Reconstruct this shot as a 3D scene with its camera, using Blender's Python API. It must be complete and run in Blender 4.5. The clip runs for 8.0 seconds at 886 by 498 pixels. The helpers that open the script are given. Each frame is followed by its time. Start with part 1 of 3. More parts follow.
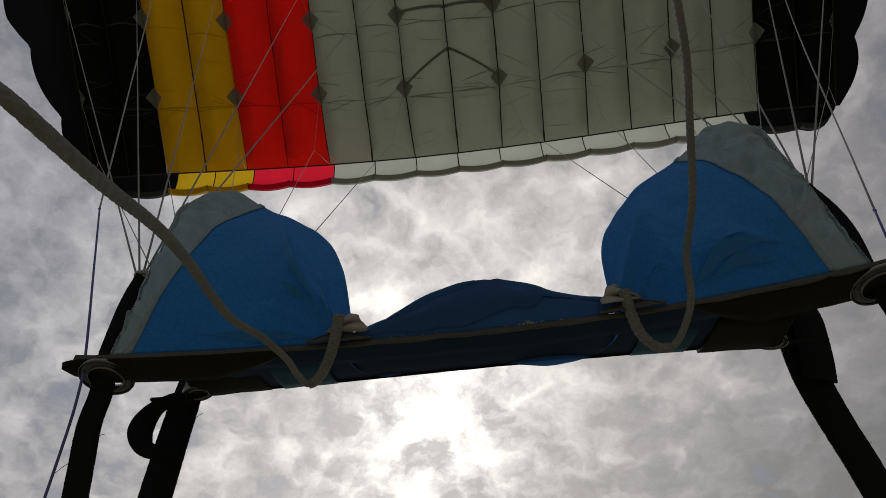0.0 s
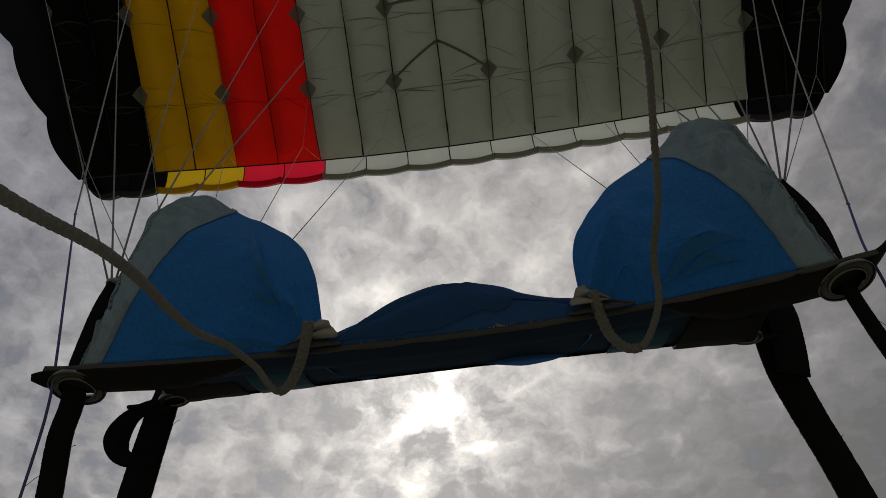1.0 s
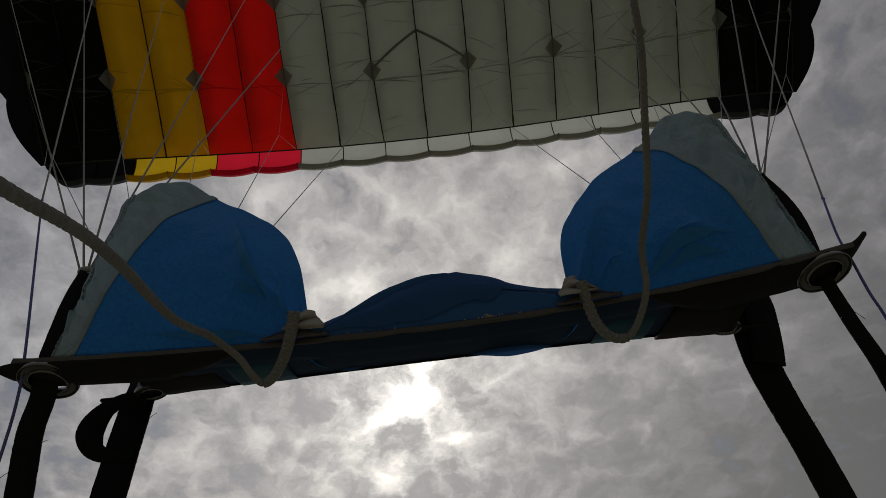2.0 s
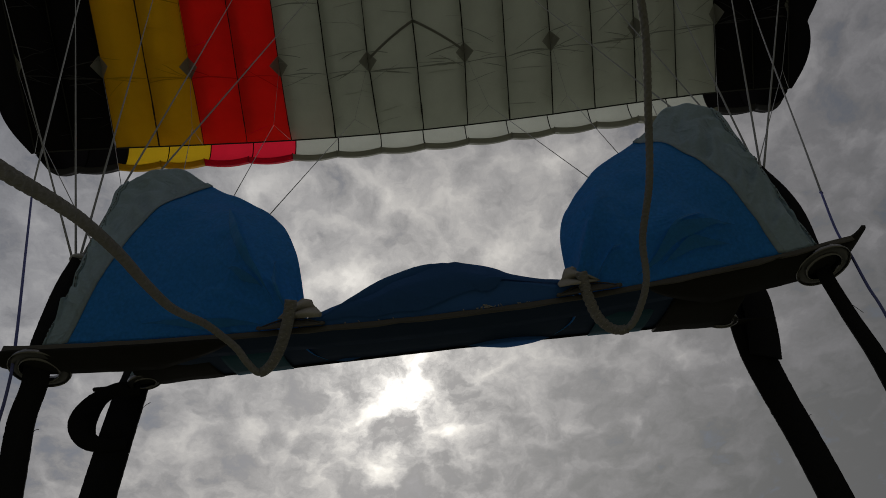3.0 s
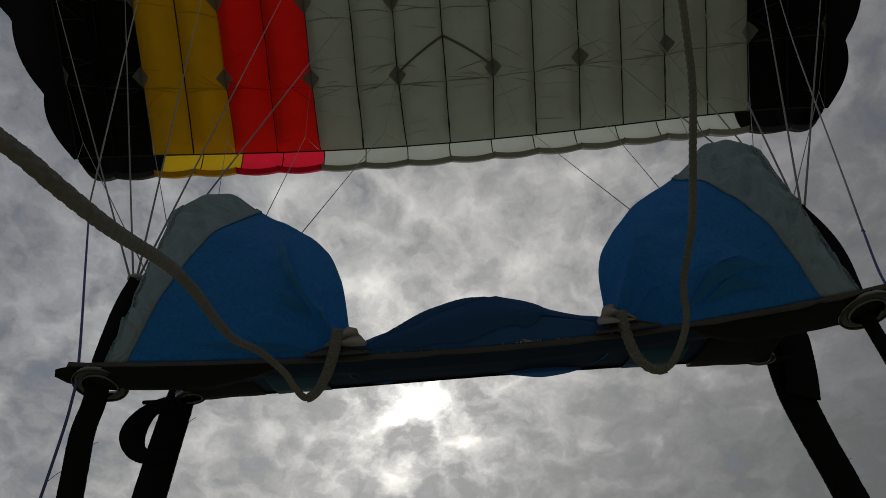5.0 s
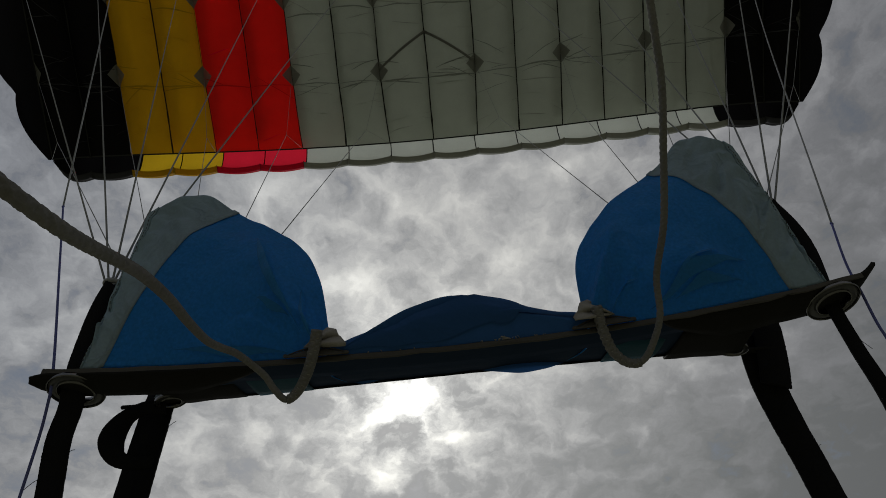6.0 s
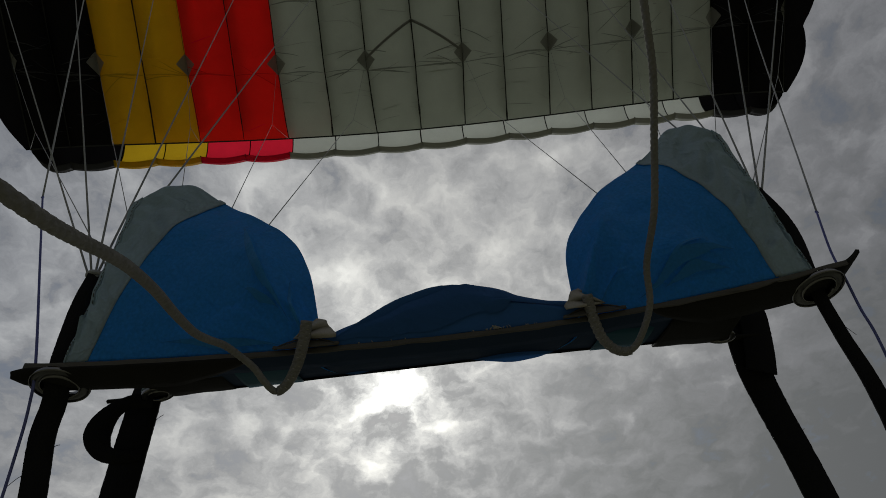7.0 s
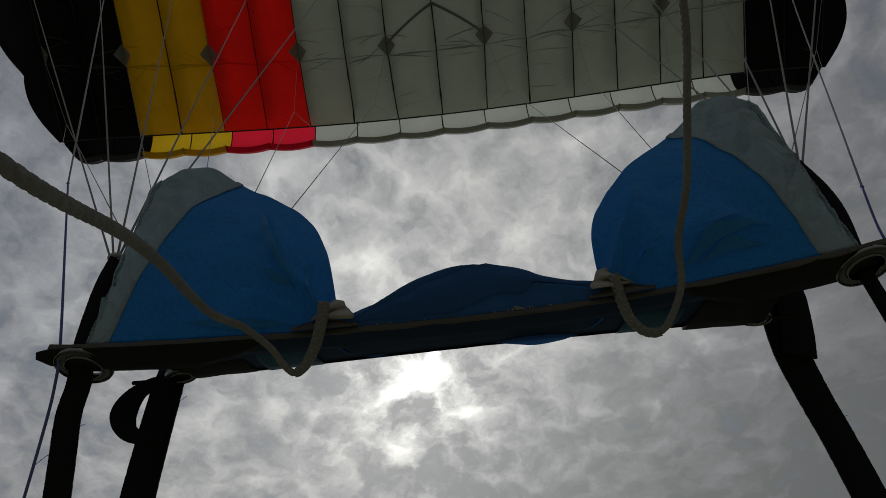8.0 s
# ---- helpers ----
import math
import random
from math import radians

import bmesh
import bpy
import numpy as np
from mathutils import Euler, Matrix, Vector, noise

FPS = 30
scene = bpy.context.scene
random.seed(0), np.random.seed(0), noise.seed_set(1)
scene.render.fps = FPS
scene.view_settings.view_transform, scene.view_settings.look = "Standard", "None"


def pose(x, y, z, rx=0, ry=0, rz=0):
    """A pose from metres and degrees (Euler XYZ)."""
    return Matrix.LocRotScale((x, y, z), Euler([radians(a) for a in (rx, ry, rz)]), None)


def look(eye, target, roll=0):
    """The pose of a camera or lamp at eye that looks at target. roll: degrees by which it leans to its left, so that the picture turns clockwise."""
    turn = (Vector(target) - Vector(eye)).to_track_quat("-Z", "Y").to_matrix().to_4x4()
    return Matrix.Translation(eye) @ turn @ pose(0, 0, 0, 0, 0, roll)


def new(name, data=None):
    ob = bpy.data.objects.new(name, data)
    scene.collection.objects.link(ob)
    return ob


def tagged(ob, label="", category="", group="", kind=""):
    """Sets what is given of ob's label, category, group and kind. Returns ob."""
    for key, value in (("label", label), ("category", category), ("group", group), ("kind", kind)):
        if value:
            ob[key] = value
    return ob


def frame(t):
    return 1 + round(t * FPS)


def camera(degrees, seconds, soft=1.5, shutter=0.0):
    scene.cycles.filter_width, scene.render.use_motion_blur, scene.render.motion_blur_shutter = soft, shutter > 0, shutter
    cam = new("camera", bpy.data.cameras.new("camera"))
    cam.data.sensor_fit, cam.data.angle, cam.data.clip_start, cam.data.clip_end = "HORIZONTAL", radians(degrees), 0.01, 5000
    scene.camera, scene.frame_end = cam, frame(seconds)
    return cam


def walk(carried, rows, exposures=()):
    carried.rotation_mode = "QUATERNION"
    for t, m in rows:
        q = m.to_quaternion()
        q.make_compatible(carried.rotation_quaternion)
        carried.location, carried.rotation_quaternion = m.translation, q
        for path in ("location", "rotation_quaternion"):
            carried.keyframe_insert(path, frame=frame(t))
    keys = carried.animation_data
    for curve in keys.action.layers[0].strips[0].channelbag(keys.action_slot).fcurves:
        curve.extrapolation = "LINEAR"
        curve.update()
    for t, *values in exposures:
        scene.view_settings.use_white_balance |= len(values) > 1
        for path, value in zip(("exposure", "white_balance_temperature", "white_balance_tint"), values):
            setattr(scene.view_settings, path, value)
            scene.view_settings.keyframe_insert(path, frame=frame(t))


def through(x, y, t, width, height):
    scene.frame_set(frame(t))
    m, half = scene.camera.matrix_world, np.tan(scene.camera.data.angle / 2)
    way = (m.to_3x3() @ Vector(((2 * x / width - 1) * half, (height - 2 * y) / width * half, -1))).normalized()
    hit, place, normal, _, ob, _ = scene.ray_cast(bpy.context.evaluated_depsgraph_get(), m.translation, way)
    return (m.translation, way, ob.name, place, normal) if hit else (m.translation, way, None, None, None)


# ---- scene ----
# The view from under a ram-air parachute: canopy overhead, collapsed slider on the risers, overcast sky.
# x is to the jumper's right, y ahead, z up; the origin is near the helmet.

# ---- camera ----
cam = camera(84.0, 8.0, soft=0.9)
PATH = (
    (0.0, -0.0208, 0.0399, 0.0066, 153.928, 1.632, 5.921),
    (0.5, -0.0139, 0.0360, 0.0081, 153.471, 1.730, 6.185),
    (1.0, 0.0040, 0.0342, 0.0117, 153.106, 2.562, 6.614),
    (1.5, 0.0011, 0.0304, 0.0117, 153.093, 3.891, 6.103),
    (2.8, -0.0181, 0.0515, 0.0242, 150.271, 5.281, 3.655),
    (3.0, -0.0120, 0.0420, 0.0187, 151.236, 5.156, 4.211),
    (3.5, -0.0039, 0.0458, 0.0249, 151.579, 3.543, 5.835),
    (4.0, -0.0155, 0.0326, 0.0212, 151.468, 2.182, 5.443),
    (4.5, -0.0354, 0.0156, 0.0143, 152.706, 1.751, 3.747),
    (5.0, -0.0296, 0.0147, 0.0180, 152.359, 2.220, 3.945),
    (6.5, -0.0219, 0.0105, 0.0159, 151.419, 5.017, 3.770),
    (7.0, -0.0246, 0.0137, 0.0190, 150.790, 5.471, 3.554),
    (7.5, -0.0239, 0.0137, 0.0193, 150.811, 5.182, 4.403),
    (8.0, -0.0216, 0.0277, 0.0277, 149.429, 3.379, 5.316),
)
walk(cam, [(t, pose(x, y, z, rx, ry, rz)) for t, x, y, z, rx, ry, rz in PATH],
     exposures=((0.0, 0.38, 6500, 10), (1.0, 0.0, 6500, 10), (1.5, -0.04, 6500, 10), (3.0, -0.28, 6400, 9), (4.5, -0.26, 6350, 8), (5.0, -0.21, 6300, 7), (7.0, -0.15, 6200, 6), (8.0, -0.19, 6200, 6)))

# ---- world and sun ----
SUN = Vector((-0.068, 0.700, 0.711)).normalized()


class Nodes:
    """Short hand for building a node tree."""

    def __init__(self, tree):
        self.tree = tree
        tree.nodes.clear()

    def add(self, kind, **inputs):
        node = self.tree.nodes.new(kind)
        for key, value in inputs.items():
            self.put(node.inputs[int(key[1:]) if key[1:].isdigit() else key.replace("_", " ")], value)
        return node

    def put(self, socket, value):
        if isinstance(value, bpy.types.NodeSocket):
            self.tree.links.new(value, socket)
        else:
            socket.default_value = value

    def math(self, op, a, b=0.0, clamp=False):
        node = self.tree.nodes.new("ShaderNodeMath")
        node.operation, node.use_clamp = op, clamp
        self.put(node.inputs[0], a)
        self.put(node.inputs[1], b)
        return node.outputs[0]

    def vmath(self, op, a, b):
        node = self.tree.nodes.new("ShaderNodeVectorMath")
        node.operation = op
        self.put(node.inputs[0], a)
        self.put(node.inputs[1], b)
        return node.outputs["Value"] if op == "DOT_PRODUCT" else node.outputs[0]

    def noise(self, vector, scale, detail=4.0, rough=0.5, distortion=0.0):
        node = self.add("ShaderNodeTexNoise", Vector=vector, Scale=scale, Detail=detail, Roughness=rough, Distortion=distortion)
        return node.outputs["Fac"]

    def ramp(self, fac, stops):
        node = self.add("ShaderNodeValToRGB", Fac=fac)
        ramp = node.color_ramp
        while len(ramp.elements) < len(stops):
            ramp.elements.new(0.5)
        for el, (at, col) in zip(ramp.elements, stops):
            el.position, el.color = at, (*col, 1) if len(col) == 3 else col
        return node.outputs["Color"]

    def mix(self, fac, a, b, blend="MIX"):
        node = self.tree.nodes.new("ShaderNodeMix")
        node.data_type, node.blend_type = "RGBA", blend
        self.put(node.inputs[0], fac)
        self.put(node.inputs[6], a)
        self.put(node.inputs[7], b)
        return node.outputs[2]


def build_world():
    """Broken layers of stratocumulus over a pale sky; the sun stands behind the thin part of the deck."""
    world = bpy.data.worlds.new("overcast_sky")
    world.use_nodes = True
    scene.world = world
    n = Nodes(world.node_tree)
    way = n.add("ShaderNodeTexCoord").outputs["Generated"]
    xyz = n.add("ShaderNodeSeparateXYZ", Vector=way)
    height = n.math("MULTIPLY", n.math("ADD", n.math("MAXIMUM", xyz.outputs["Z"], 0.0), 0.25), 0.80)
    deck = n.add("ShaderNodeCombineXYZ", X=n.math("DIVIDE", xyz.outputs["X"], height),
                 Y=n.math("DIVIDE", xyz.outputs["Y"], height), Z=0.37).outputs[0]
    stir = n.add("ShaderNodeTexNoise", Vector=deck, Scale=5.0, Detail=3.0).outputs["Color"]
    stirred = n.mix(0.13, deck, stir, "ADD")
    curl = n.mix(0.085, stirred, n.add("ShaderNodeTexNoise", Vector=deck, Scale=15.0, Detail=5.0, Roughness=0.6).outputs["Color"], "ADD")
    large = n.noise(deck, 1.7, 3.0, 0.5, 0.2)
    def cells(vector, scale, soft):
        """Rounded lumps of cloud, thin along their borders."""
        node = n.add("ShaderNodeTexVoronoi")
        node.voronoi_dimensions, node.feature = "2D", "SMOOTH_F1"
        for key, value in (("Vector", vector), ("Scale", scale), ("Smoothness", soft)):
            n.put(node.inputs[key], value)
        return n.math("POWER", node.outputs["Distance"], 2.0)

    lumps = n.noise(stirred, 5.0, 6.0, 0.55, 0.15)
    puffs = n.noise(curl, 10.0, 7.0, 0.60, 0.05)
    fine = n.noise(curl, 21.0, 9.0, 0.66, 0.1)
    billow = n.math("ABSOLUTE", n.math("SUBTRACT", n.noise(stirred, 6.0, 2.5, 0.5, 0.0), 0.5))
    ridges = n.math("ABSOLUTE", n.math("SUBTRACT", n.noise(curl, 14.0, 3.0, 0.5, 0.0), 0.5))
    cover = 0.5
    for field, mean, weight in ((large, 0.5, 0.20), (lumps, 0.49, 0.26), (fine, 0.5, 0.42), (puffs, 0.5, 0.64), (cells(curl, 6.0, 0.45), 0.20, 0.28),
                                (cells(curl, 13.0, 0.35), 0.20, 0.30), (billow, 0.075, -0.09), (ridges, 0.075, -0.07)):
        cover = n.math("ADD", cover, n.math("MULTIPLY", n.math("SUBTRACT", field, mean), weight))
    flat = n.add("ShaderNodeSeparateXYZ", Vector=deck).outputs
    aside = n.math("MINIMUM", n.math("MAXIMUM", flat["X"], -2.0), 2.0)
    bank = n.math("MINIMUM", n.math("MAXIMUM", n.math("SUBTRACT", n.math("ADD", flat["X"], n.math("MULTIPLY", flat["Y"], 0.8)), 0.72), 0.0), 1.6)
    cover = n.math("ADD", cover, n.math("MULTIPLY", n.math("MINIMUM", aside, 0.0), 0.05))
    gap = n.math("MULTIPLY", n.math("SUBTRACT", 0.40, cover, True), 1.5, True)
    # the thick bank is smoother than the broken part
    cover = n.math("ADD", 0.5, n.math("MULTIPLY", n.math("SUBTRACT", cover, 0.5), n.math("SUBTRACT", 1.0, n.math("MULTIPLY", bank, 0.4))))
    cover = n.math("SUBTRACT", cover, n.math("MULTIPLY", bank, 0.31))
    # thin cloud lets the light through; the deck thickens to one side
    thin = n.ramp(cover, ((0.12, (0.205, 0.208, 0.207)), (0.33, (0.292, 0.291, 0.297)), (0.50, (0.408, 0.404, 0.408)), (0.72, (0.575, 0.565, 0.553)), (0.95, (0.74, 0.725, 0.70))))
    near = n.vmath("DOT_PRODUCT", way, tuple(SUN))
    near = n.math("MAXIMUM", near, 0.0)
    wide = n.math("MULTIPLY", n.math("POWER", near, 5.0), 0.80)
    mid = n.math("MULTIPLY", n.math("POWER", near, 90.0), 0.56)
    core = n.math("MULTIPLY", n.math("POWER", near, 1100.0), 1.5)
    breaks = n.math("ADD", 0.12, n.math("MULTIPLY", n.math("SUBTRACT", cover, 0.37), 6.5))
    breaks = n.math("MAXIMUM", breaks, 0.12)
    glow = n.math("ADD", n.math("MULTIPLY", n.math("ADD", mid, core), breaks), wide)
    lit = n.add("ShaderNodeCombineXYZ", X=n.math("ADD", 0.545, n.math("MULTIPLY", glow, 1.05)), Y=n.math("ADD", 0.535, glow), Z=n.math("ADD", 0.55, n.math("MULTIPLY", glow, 0.90)))
    cloud = n.mix(1.0, thin, lit.outputs[0], "MULTIPLY")
    # more blue comes through the deck on the side away from the thick bank
    cloud = n.mix(n.math("MULTIPLY", n.math("SUBTRACT", 0.0, n.math("MULTIPLY", aside, 0.8), True), n.math("SUBTRACT", 1.15, flat["Y"], True), True), cloud, n.mix(1.0, cloud, (0.88, 0.93, 1.03, 1), "MULTIPLY"))
    sky = n.add("ShaderNodeTexSky")
    sky.sky_type, sky.sun_disc = "NISHITA", False
    sky.sun_elevation, sky.sun_rotation = math.asin(SUN.z), math.atan2(SUN.x, SUN.y)
    blue = n.mix(1.0, sky.outputs[0], (0.07, 0.07, 0.07, 1), "MULTIPLY")
    colour = n.mix(gap, cloud, blue)
    back = n.add("ShaderNodeBackground", Color=colour, Strength=1.0)
    n.add("ShaderNodeOutputWorld", Surface=back.outputs[0])


build_world()
sun = bpy.data.lights.new("sun", "SUN")
sun.energy, sun.angle, sun.color = 1.2, radians(14), (1.0, 0.96, 0.9)
sun_lamp = new("sun", sun)
sun_lamp.matrix_world = look(SUN * 50, (0, 0, 0))


# ---- materials ----
def material(name):
    m = bpy.data.materials.new(name)
    m.use_nodes = True
    return m, Nodes(m.node_tree)


def object_coords(n):
    return n.add("ShaderNodeTexCoord").outputs["Object"]


def ripstop(name, colour, through, rough=0.7, grid=160.0, stain=0.14, through_colour=None, sheen=0.12, forward=0.0, crumple=0.0, mottle=0.12):
    """Woven nylon: some light is scattered back and some comes through; a fine ripstop grid, faint stains and creases."""
    m, n = material(name)
    co = object_coords(n)
    dirt = n.noise(co, 5.0, 5.0, 0.6)
    weave = n.noise(co, grid * 2.2, 2.0, 0.5)
    tone = n.math("ADD", 1.0 - stain, n.math("MULTIPLY", dirt, 2 * stain))
    tone = n.math("ADD", tone, n.math("MULTIPLY", n.math("SUBTRACT", weave, 0.5), mottle))
    tone3 = n.add("ShaderNodeCombineXYZ", X=tone, Y=tone, Z=tone).outputs[0]
    base = n.mix(1.0, (*colour, 1), tone3, "MULTIPLY")
    trans = n.mix(1.0, (*(through_colour or colour), 1), tone3, "MULTIPLY")
    crease = n.noise(co, 34.0, 4.0, 0.62, 0.8)
    bump = n.add("ShaderNodeBump", Strength=0.25, Distance=0.004, Height=n.math("ADD", n.math("MULTIPLY", crease, 0.8), n.math("MULTIPLY", weave, 0.2)))
    if crumple:
        # sharp little folds where the cloth has been packed
        ridge = n.math("ABSOLUTE", n.math("SUBTRACT", n.noise(co, 15.0, 3.0, 0.55, 0.6), 0.5))
        ridge = n.math("POWER", n.math("SUBTRACT", 1.0, n.math("MULTIPLY", ridge, 3.2), True), 5.0)
        bump = n.add("ShaderNodeBump", Strength=crumple, Distance=0.006, Height=ridge, Normal=bump.outputs[0])
    front = n.add("ShaderNodeBsdfPrincipled", Base_Color=base, Roughness=rough, Normal=bump.outputs[0])
    front.inputs["Specular IOR Level"].default_value = sheen
    glowing = n.add("ShaderNodeBsdfTranslucent", Color=trans, Normal=bump.outputs[0])
    both = n.add("ShaderNodeMixShader", Fac=through)
    n.tree.links.new(front.outputs[0], both.inputs[1])
    n.tree.links.new(glowing.outputs[0], both.inputs[2])
    if forward:
        # thin cloth sends much of the light straight on
        straight = n.add("ShaderNodeBsdfRefraction", Color=trans, Roughness=0.75, IOR=1.12)
        mixed = n.add("ShaderNodeMixShader", Fac=forward)
        n.tree.links.new(glowing.outputs[0], mixed.inputs[1])
        n.tree.links.new(straight.outputs[0], mixed.inputs[2])
        n.tree.links.new(mixed.outputs[0], both.inputs[2])
    n.add("ShaderNodeOutputMaterial", Surface=both.outputs[0])
    return m


def woven(name, colour, rough=0.85, scale=700.0, bump=0.35, fleck=0.35):
    """Tight webbing, tape or braid."""
    m, n = material(name)
    co = object_coords(n)
    fibres = n.noise(co, scale, 2.0, 0.6)
    dust = n.noise(co, 30.0, 5.0, 0.65)
    tone = n.math("ADD", 1.0 - fleck, n.math("ADD", n.math("MULTIPLY", fibres, fleck), n.math("MULTIPLY", dust, fleck)))
    tone3 = n.add("ShaderNodeCombineXYZ", X=tone, Y=tone, Z=tone).outputs[0]
    base = n.mix(1.0, (*colour, 1), tone3, "MULTIPLY")
    relief = n.add("ShaderNodeBump", Strength=bump, Distance=0.001, Height=fibres)
    shader = n.add("ShaderNodeBsdfPrincipled", Base_Color=base, Roughness=rough, Normal=relief.outputs[0])
    shader.inputs["Specular IOR Level"].default_value = 0.04
    n.add("ShaderNodeOutputMaterial", Surface=shader.outputs[0])
    return m


def metal(name, colour, rough, metallic=1.0):
    m, n = material(name)
    co = object_coords(n)
    scratch = n.noise(co, 240.0, 4.0, 0.7)
    shader = n.add("ShaderNodeBsdfPrincipled", Base_Color=(*colour, 1), Metallic=metallic,
                   Roughness=n.math("ADD", rough, n.math("MULTIPLY", scratch, 0.2)))
    n.add("ShaderNodeOutputMaterial", Surface=shader.outputs[0])
    return m


GREY = ripstop("grey_ripstop", (0.50, 0.525, 0.465), 0.62, forward=0.26, mottle=0.28)
RED = ripstop("red_ripstop", (0.82, 0.060, 0.040), 0.70, forward=0.26)
YELLOW = ripstop("yellow_ripstop", (0.72, 0.475, 0.018), 0.56, forward=0.26, mottle=0.28)
# doubled cloth; on pleats its tone also stands in for crease shade
LIP = {"grey_ripstop": ripstop("grey_doubled_cloth", (0.38, 0.385, 0.35), 0.34), "red_ripstop": ripstop("red_doubled_cloth", (0.80, 0.012, 0.080), 0.58),
       "yellow_ripstop": ripstop("yellow_doubled_cloth", (0.76, 0.50, 0.012), 0.56), "black_ripstop": ripstop("black_doubled_cloth", (0.045, 0.045, 0.048), 0.2, sheen=0.03)}
# darker copies of the cloths that stand in for shade in the creases
FOLD_SHADE = {"grey_ripstop": ripstop("grey_fold_shade", (0.27, 0.285, 0.26), 0.18), "red_ripstop": ripstop("red_fold_shade", (0.60, 0.030, 0.024), 0.45),
        "yellow_ripstop": ripstop("yellow_fold_shade", (0.52, 0.36, 0.012), 0.40), "black_ripstop": LIP["black_ripstop"]}
# pinker copy of the red: light through a single layer put into the colour
RED_BACKLIT = ripstop("red_backlit_skin", (0.80, 0.020, 0.050), 0.70, forward=0.26)
BLACK = ripstop("black_ripstop", (0.010, 0.0095, 0.0105), 0.25, sheen=0.03)
BLUE = ripstop("blue_slider_nylon", (0.054, 0.320, 0.68), 0.58, rough=0.5, sheen=0.2, crumple=0.16, mottle=0.5)
PALE = ripstop("pale_slider_band", (0.40, 0.50, 0.535), 0.52, rough=0.6, crumple=0.45, mottle=0.3)
# ribs coloured dark so that the cells shade off towards their seams
SHADE_RIB = ripstop("darkened_rib_cloth", (0.11, 0.113, 0.105), 0.14)
SEAM = woven("dark_seam_tape", (0.035, 0.036, 0.034), scale=300.0)
PATCH = ripstop("reinforcement_cloth", (0.27, 0.272, 0.245), 0.52)
TAPE = woven("beige_edge_tape", (0.080, 0.075, 0.066))
HEM = woven("grey_hem_tape", (0.0165, 0.0160, 0.0135))
# darker copy of the blue for the middle panel and slack folds
MIDBLUE = ripstop("darker_blue_nylon", (0.034, 0.112, 0.31), 0.20, rough=0.55, sheen=0.15, crumple=0.1)
# darker copy of the dome blue that paints the shade in its folds
BLUE_SHADE = ripstop("blue_fold_shade", (0.034, 0.205, 0.46), 0.36, rough=0.5, sheen=0.2, crumple=0.14, mottle=0.5)
# darker still: shade of the middle panel's folds put into the colour
MID_SHADE = ripstop("shaded_blue_fold", (0.026, 0.082, 0.225), 0.12, rough=0.55, sheen=0.12, crumple=0.12)
NAVY = ripstop("navy_hem_cloth", (0.017, 0.030, 0.056), 0.1, sheen=0.04)
TEAL = ripstop("teal_patch_cloth", (0.016, 0.060, 0.085), 0.10)
WEB = woven("black_webbing", (0.012, 0.012, 0.0125), scale=500.0, bump=0.6)
CORD = woven("grey_braided_cord", (0.165, 0.160, 0.145), scale=420.0, bump=0.9, fleck=0.5)
KNOT = woven("cream_tape", (0.27, 0.255, 0.22))
LINE = woven("white_line", (0.30, 0.305, 0.31), scale=900.0)
LILAC = woven("lilac_line", (0.11, 0.12, 0.28), scale=900.0)
STEEL = metal("nickel_plated_brass", (0.15, 0.147, 0.14), 0.10)
# dark reflection of the ground put into the flange's own colour
DARK_FLANGE = metal("darkened_flange_metal", (0.030, 0.030, 0.029), 0.25, 0.2)


def ground_material():
    m, n = material("farmland")
    co = object_coords(n)
    fields = n.add("ShaderNodeTexVoronoi", Vector=co, Scale=0.0045).outputs["Color"]
    tone = n.ramp(n.noise(fields, 2.0, 2.0), ((0.3, (0.13, 0.16, 0.095)), (0.5, (0.24, 0.22, 0.155)), (0.7, (0.17, 0.21, 0.11))))
    grain = n.noise(co, 0.05, 6.0)
    base = n.mix(0.4, tone, n.ramp(grain, ((0.3, (0.08, 0.09, 0.06)), (0.7, (0.22, 0.20, 0.15)))))
    shader = n.add("ShaderNodeBsdfPrincipled", Base_Color=base, Roughness=0.95)
    n.add("ShaderNodeOutputMaterial", Surface=shader.outputs[0])
    return m


# ---- mesh helpers ----
def part(name, bm, mat, parent=None, label="", smooth=True):
    """Link a bmesh as one mesh object, under a thing or a part."""
    me = bpy.data.meshes.new(name)
    bmesh.ops.recalc_face_normals(bm, faces=bm.faces[:])
    bm.to_mesh(me)
    bm.free()
    me.materials.append(mat)
    if smooth:
        me.polygons.foreach_set("use_smooth", [True] * len(me.polygons))
    ob = new(name, me)
    if parent is not None:
        ob.parent = parent
    return tagged(ob, label) if label else ob


def sheet(rows, thick=0.0, closed=False):
    """A bmesh skinned over rows of points, with a thickness where given."""
    bm = bmesh.new()
    grid = [[bm.verts.new(p) for p in row] for row in rows]
    for a, b in zip(grid, grid[1:]):
        m = len(a)
        for j in range(m if closed else m - 1):
            bm.faces.new((a[j], a[(j + 1) % m], b[(j + 1) % m], b[j]))
    if thick:
        bmesh.ops.recalc_face_normals(bm, faces=bm.faces[:])
        bmesh.ops.solidify(bm, geom=bm.faces[:], thickness=thick)
    return bm


def smooth_curve(points, step=6):
    """Catmull-Rom through the points."""
    p = [Vector(q) for q in points]
    p = [2 * p[0] - p[1]] + p + [2 * p[-1] - p[-2]]
    out = []
    for k in range(1, len(p) - 2):
        a, b, c, d = p[k - 1:k + 3]
        for j in range(step):
            t = j / step
            out.append(0.5 * (2 * b + (c - a) * t + (2 * a - 5 * b + 4 * c - d) * t * t + (3 * b - a - 3 * c + d) * t ** 3))
    out.append(p[-2])
    return out


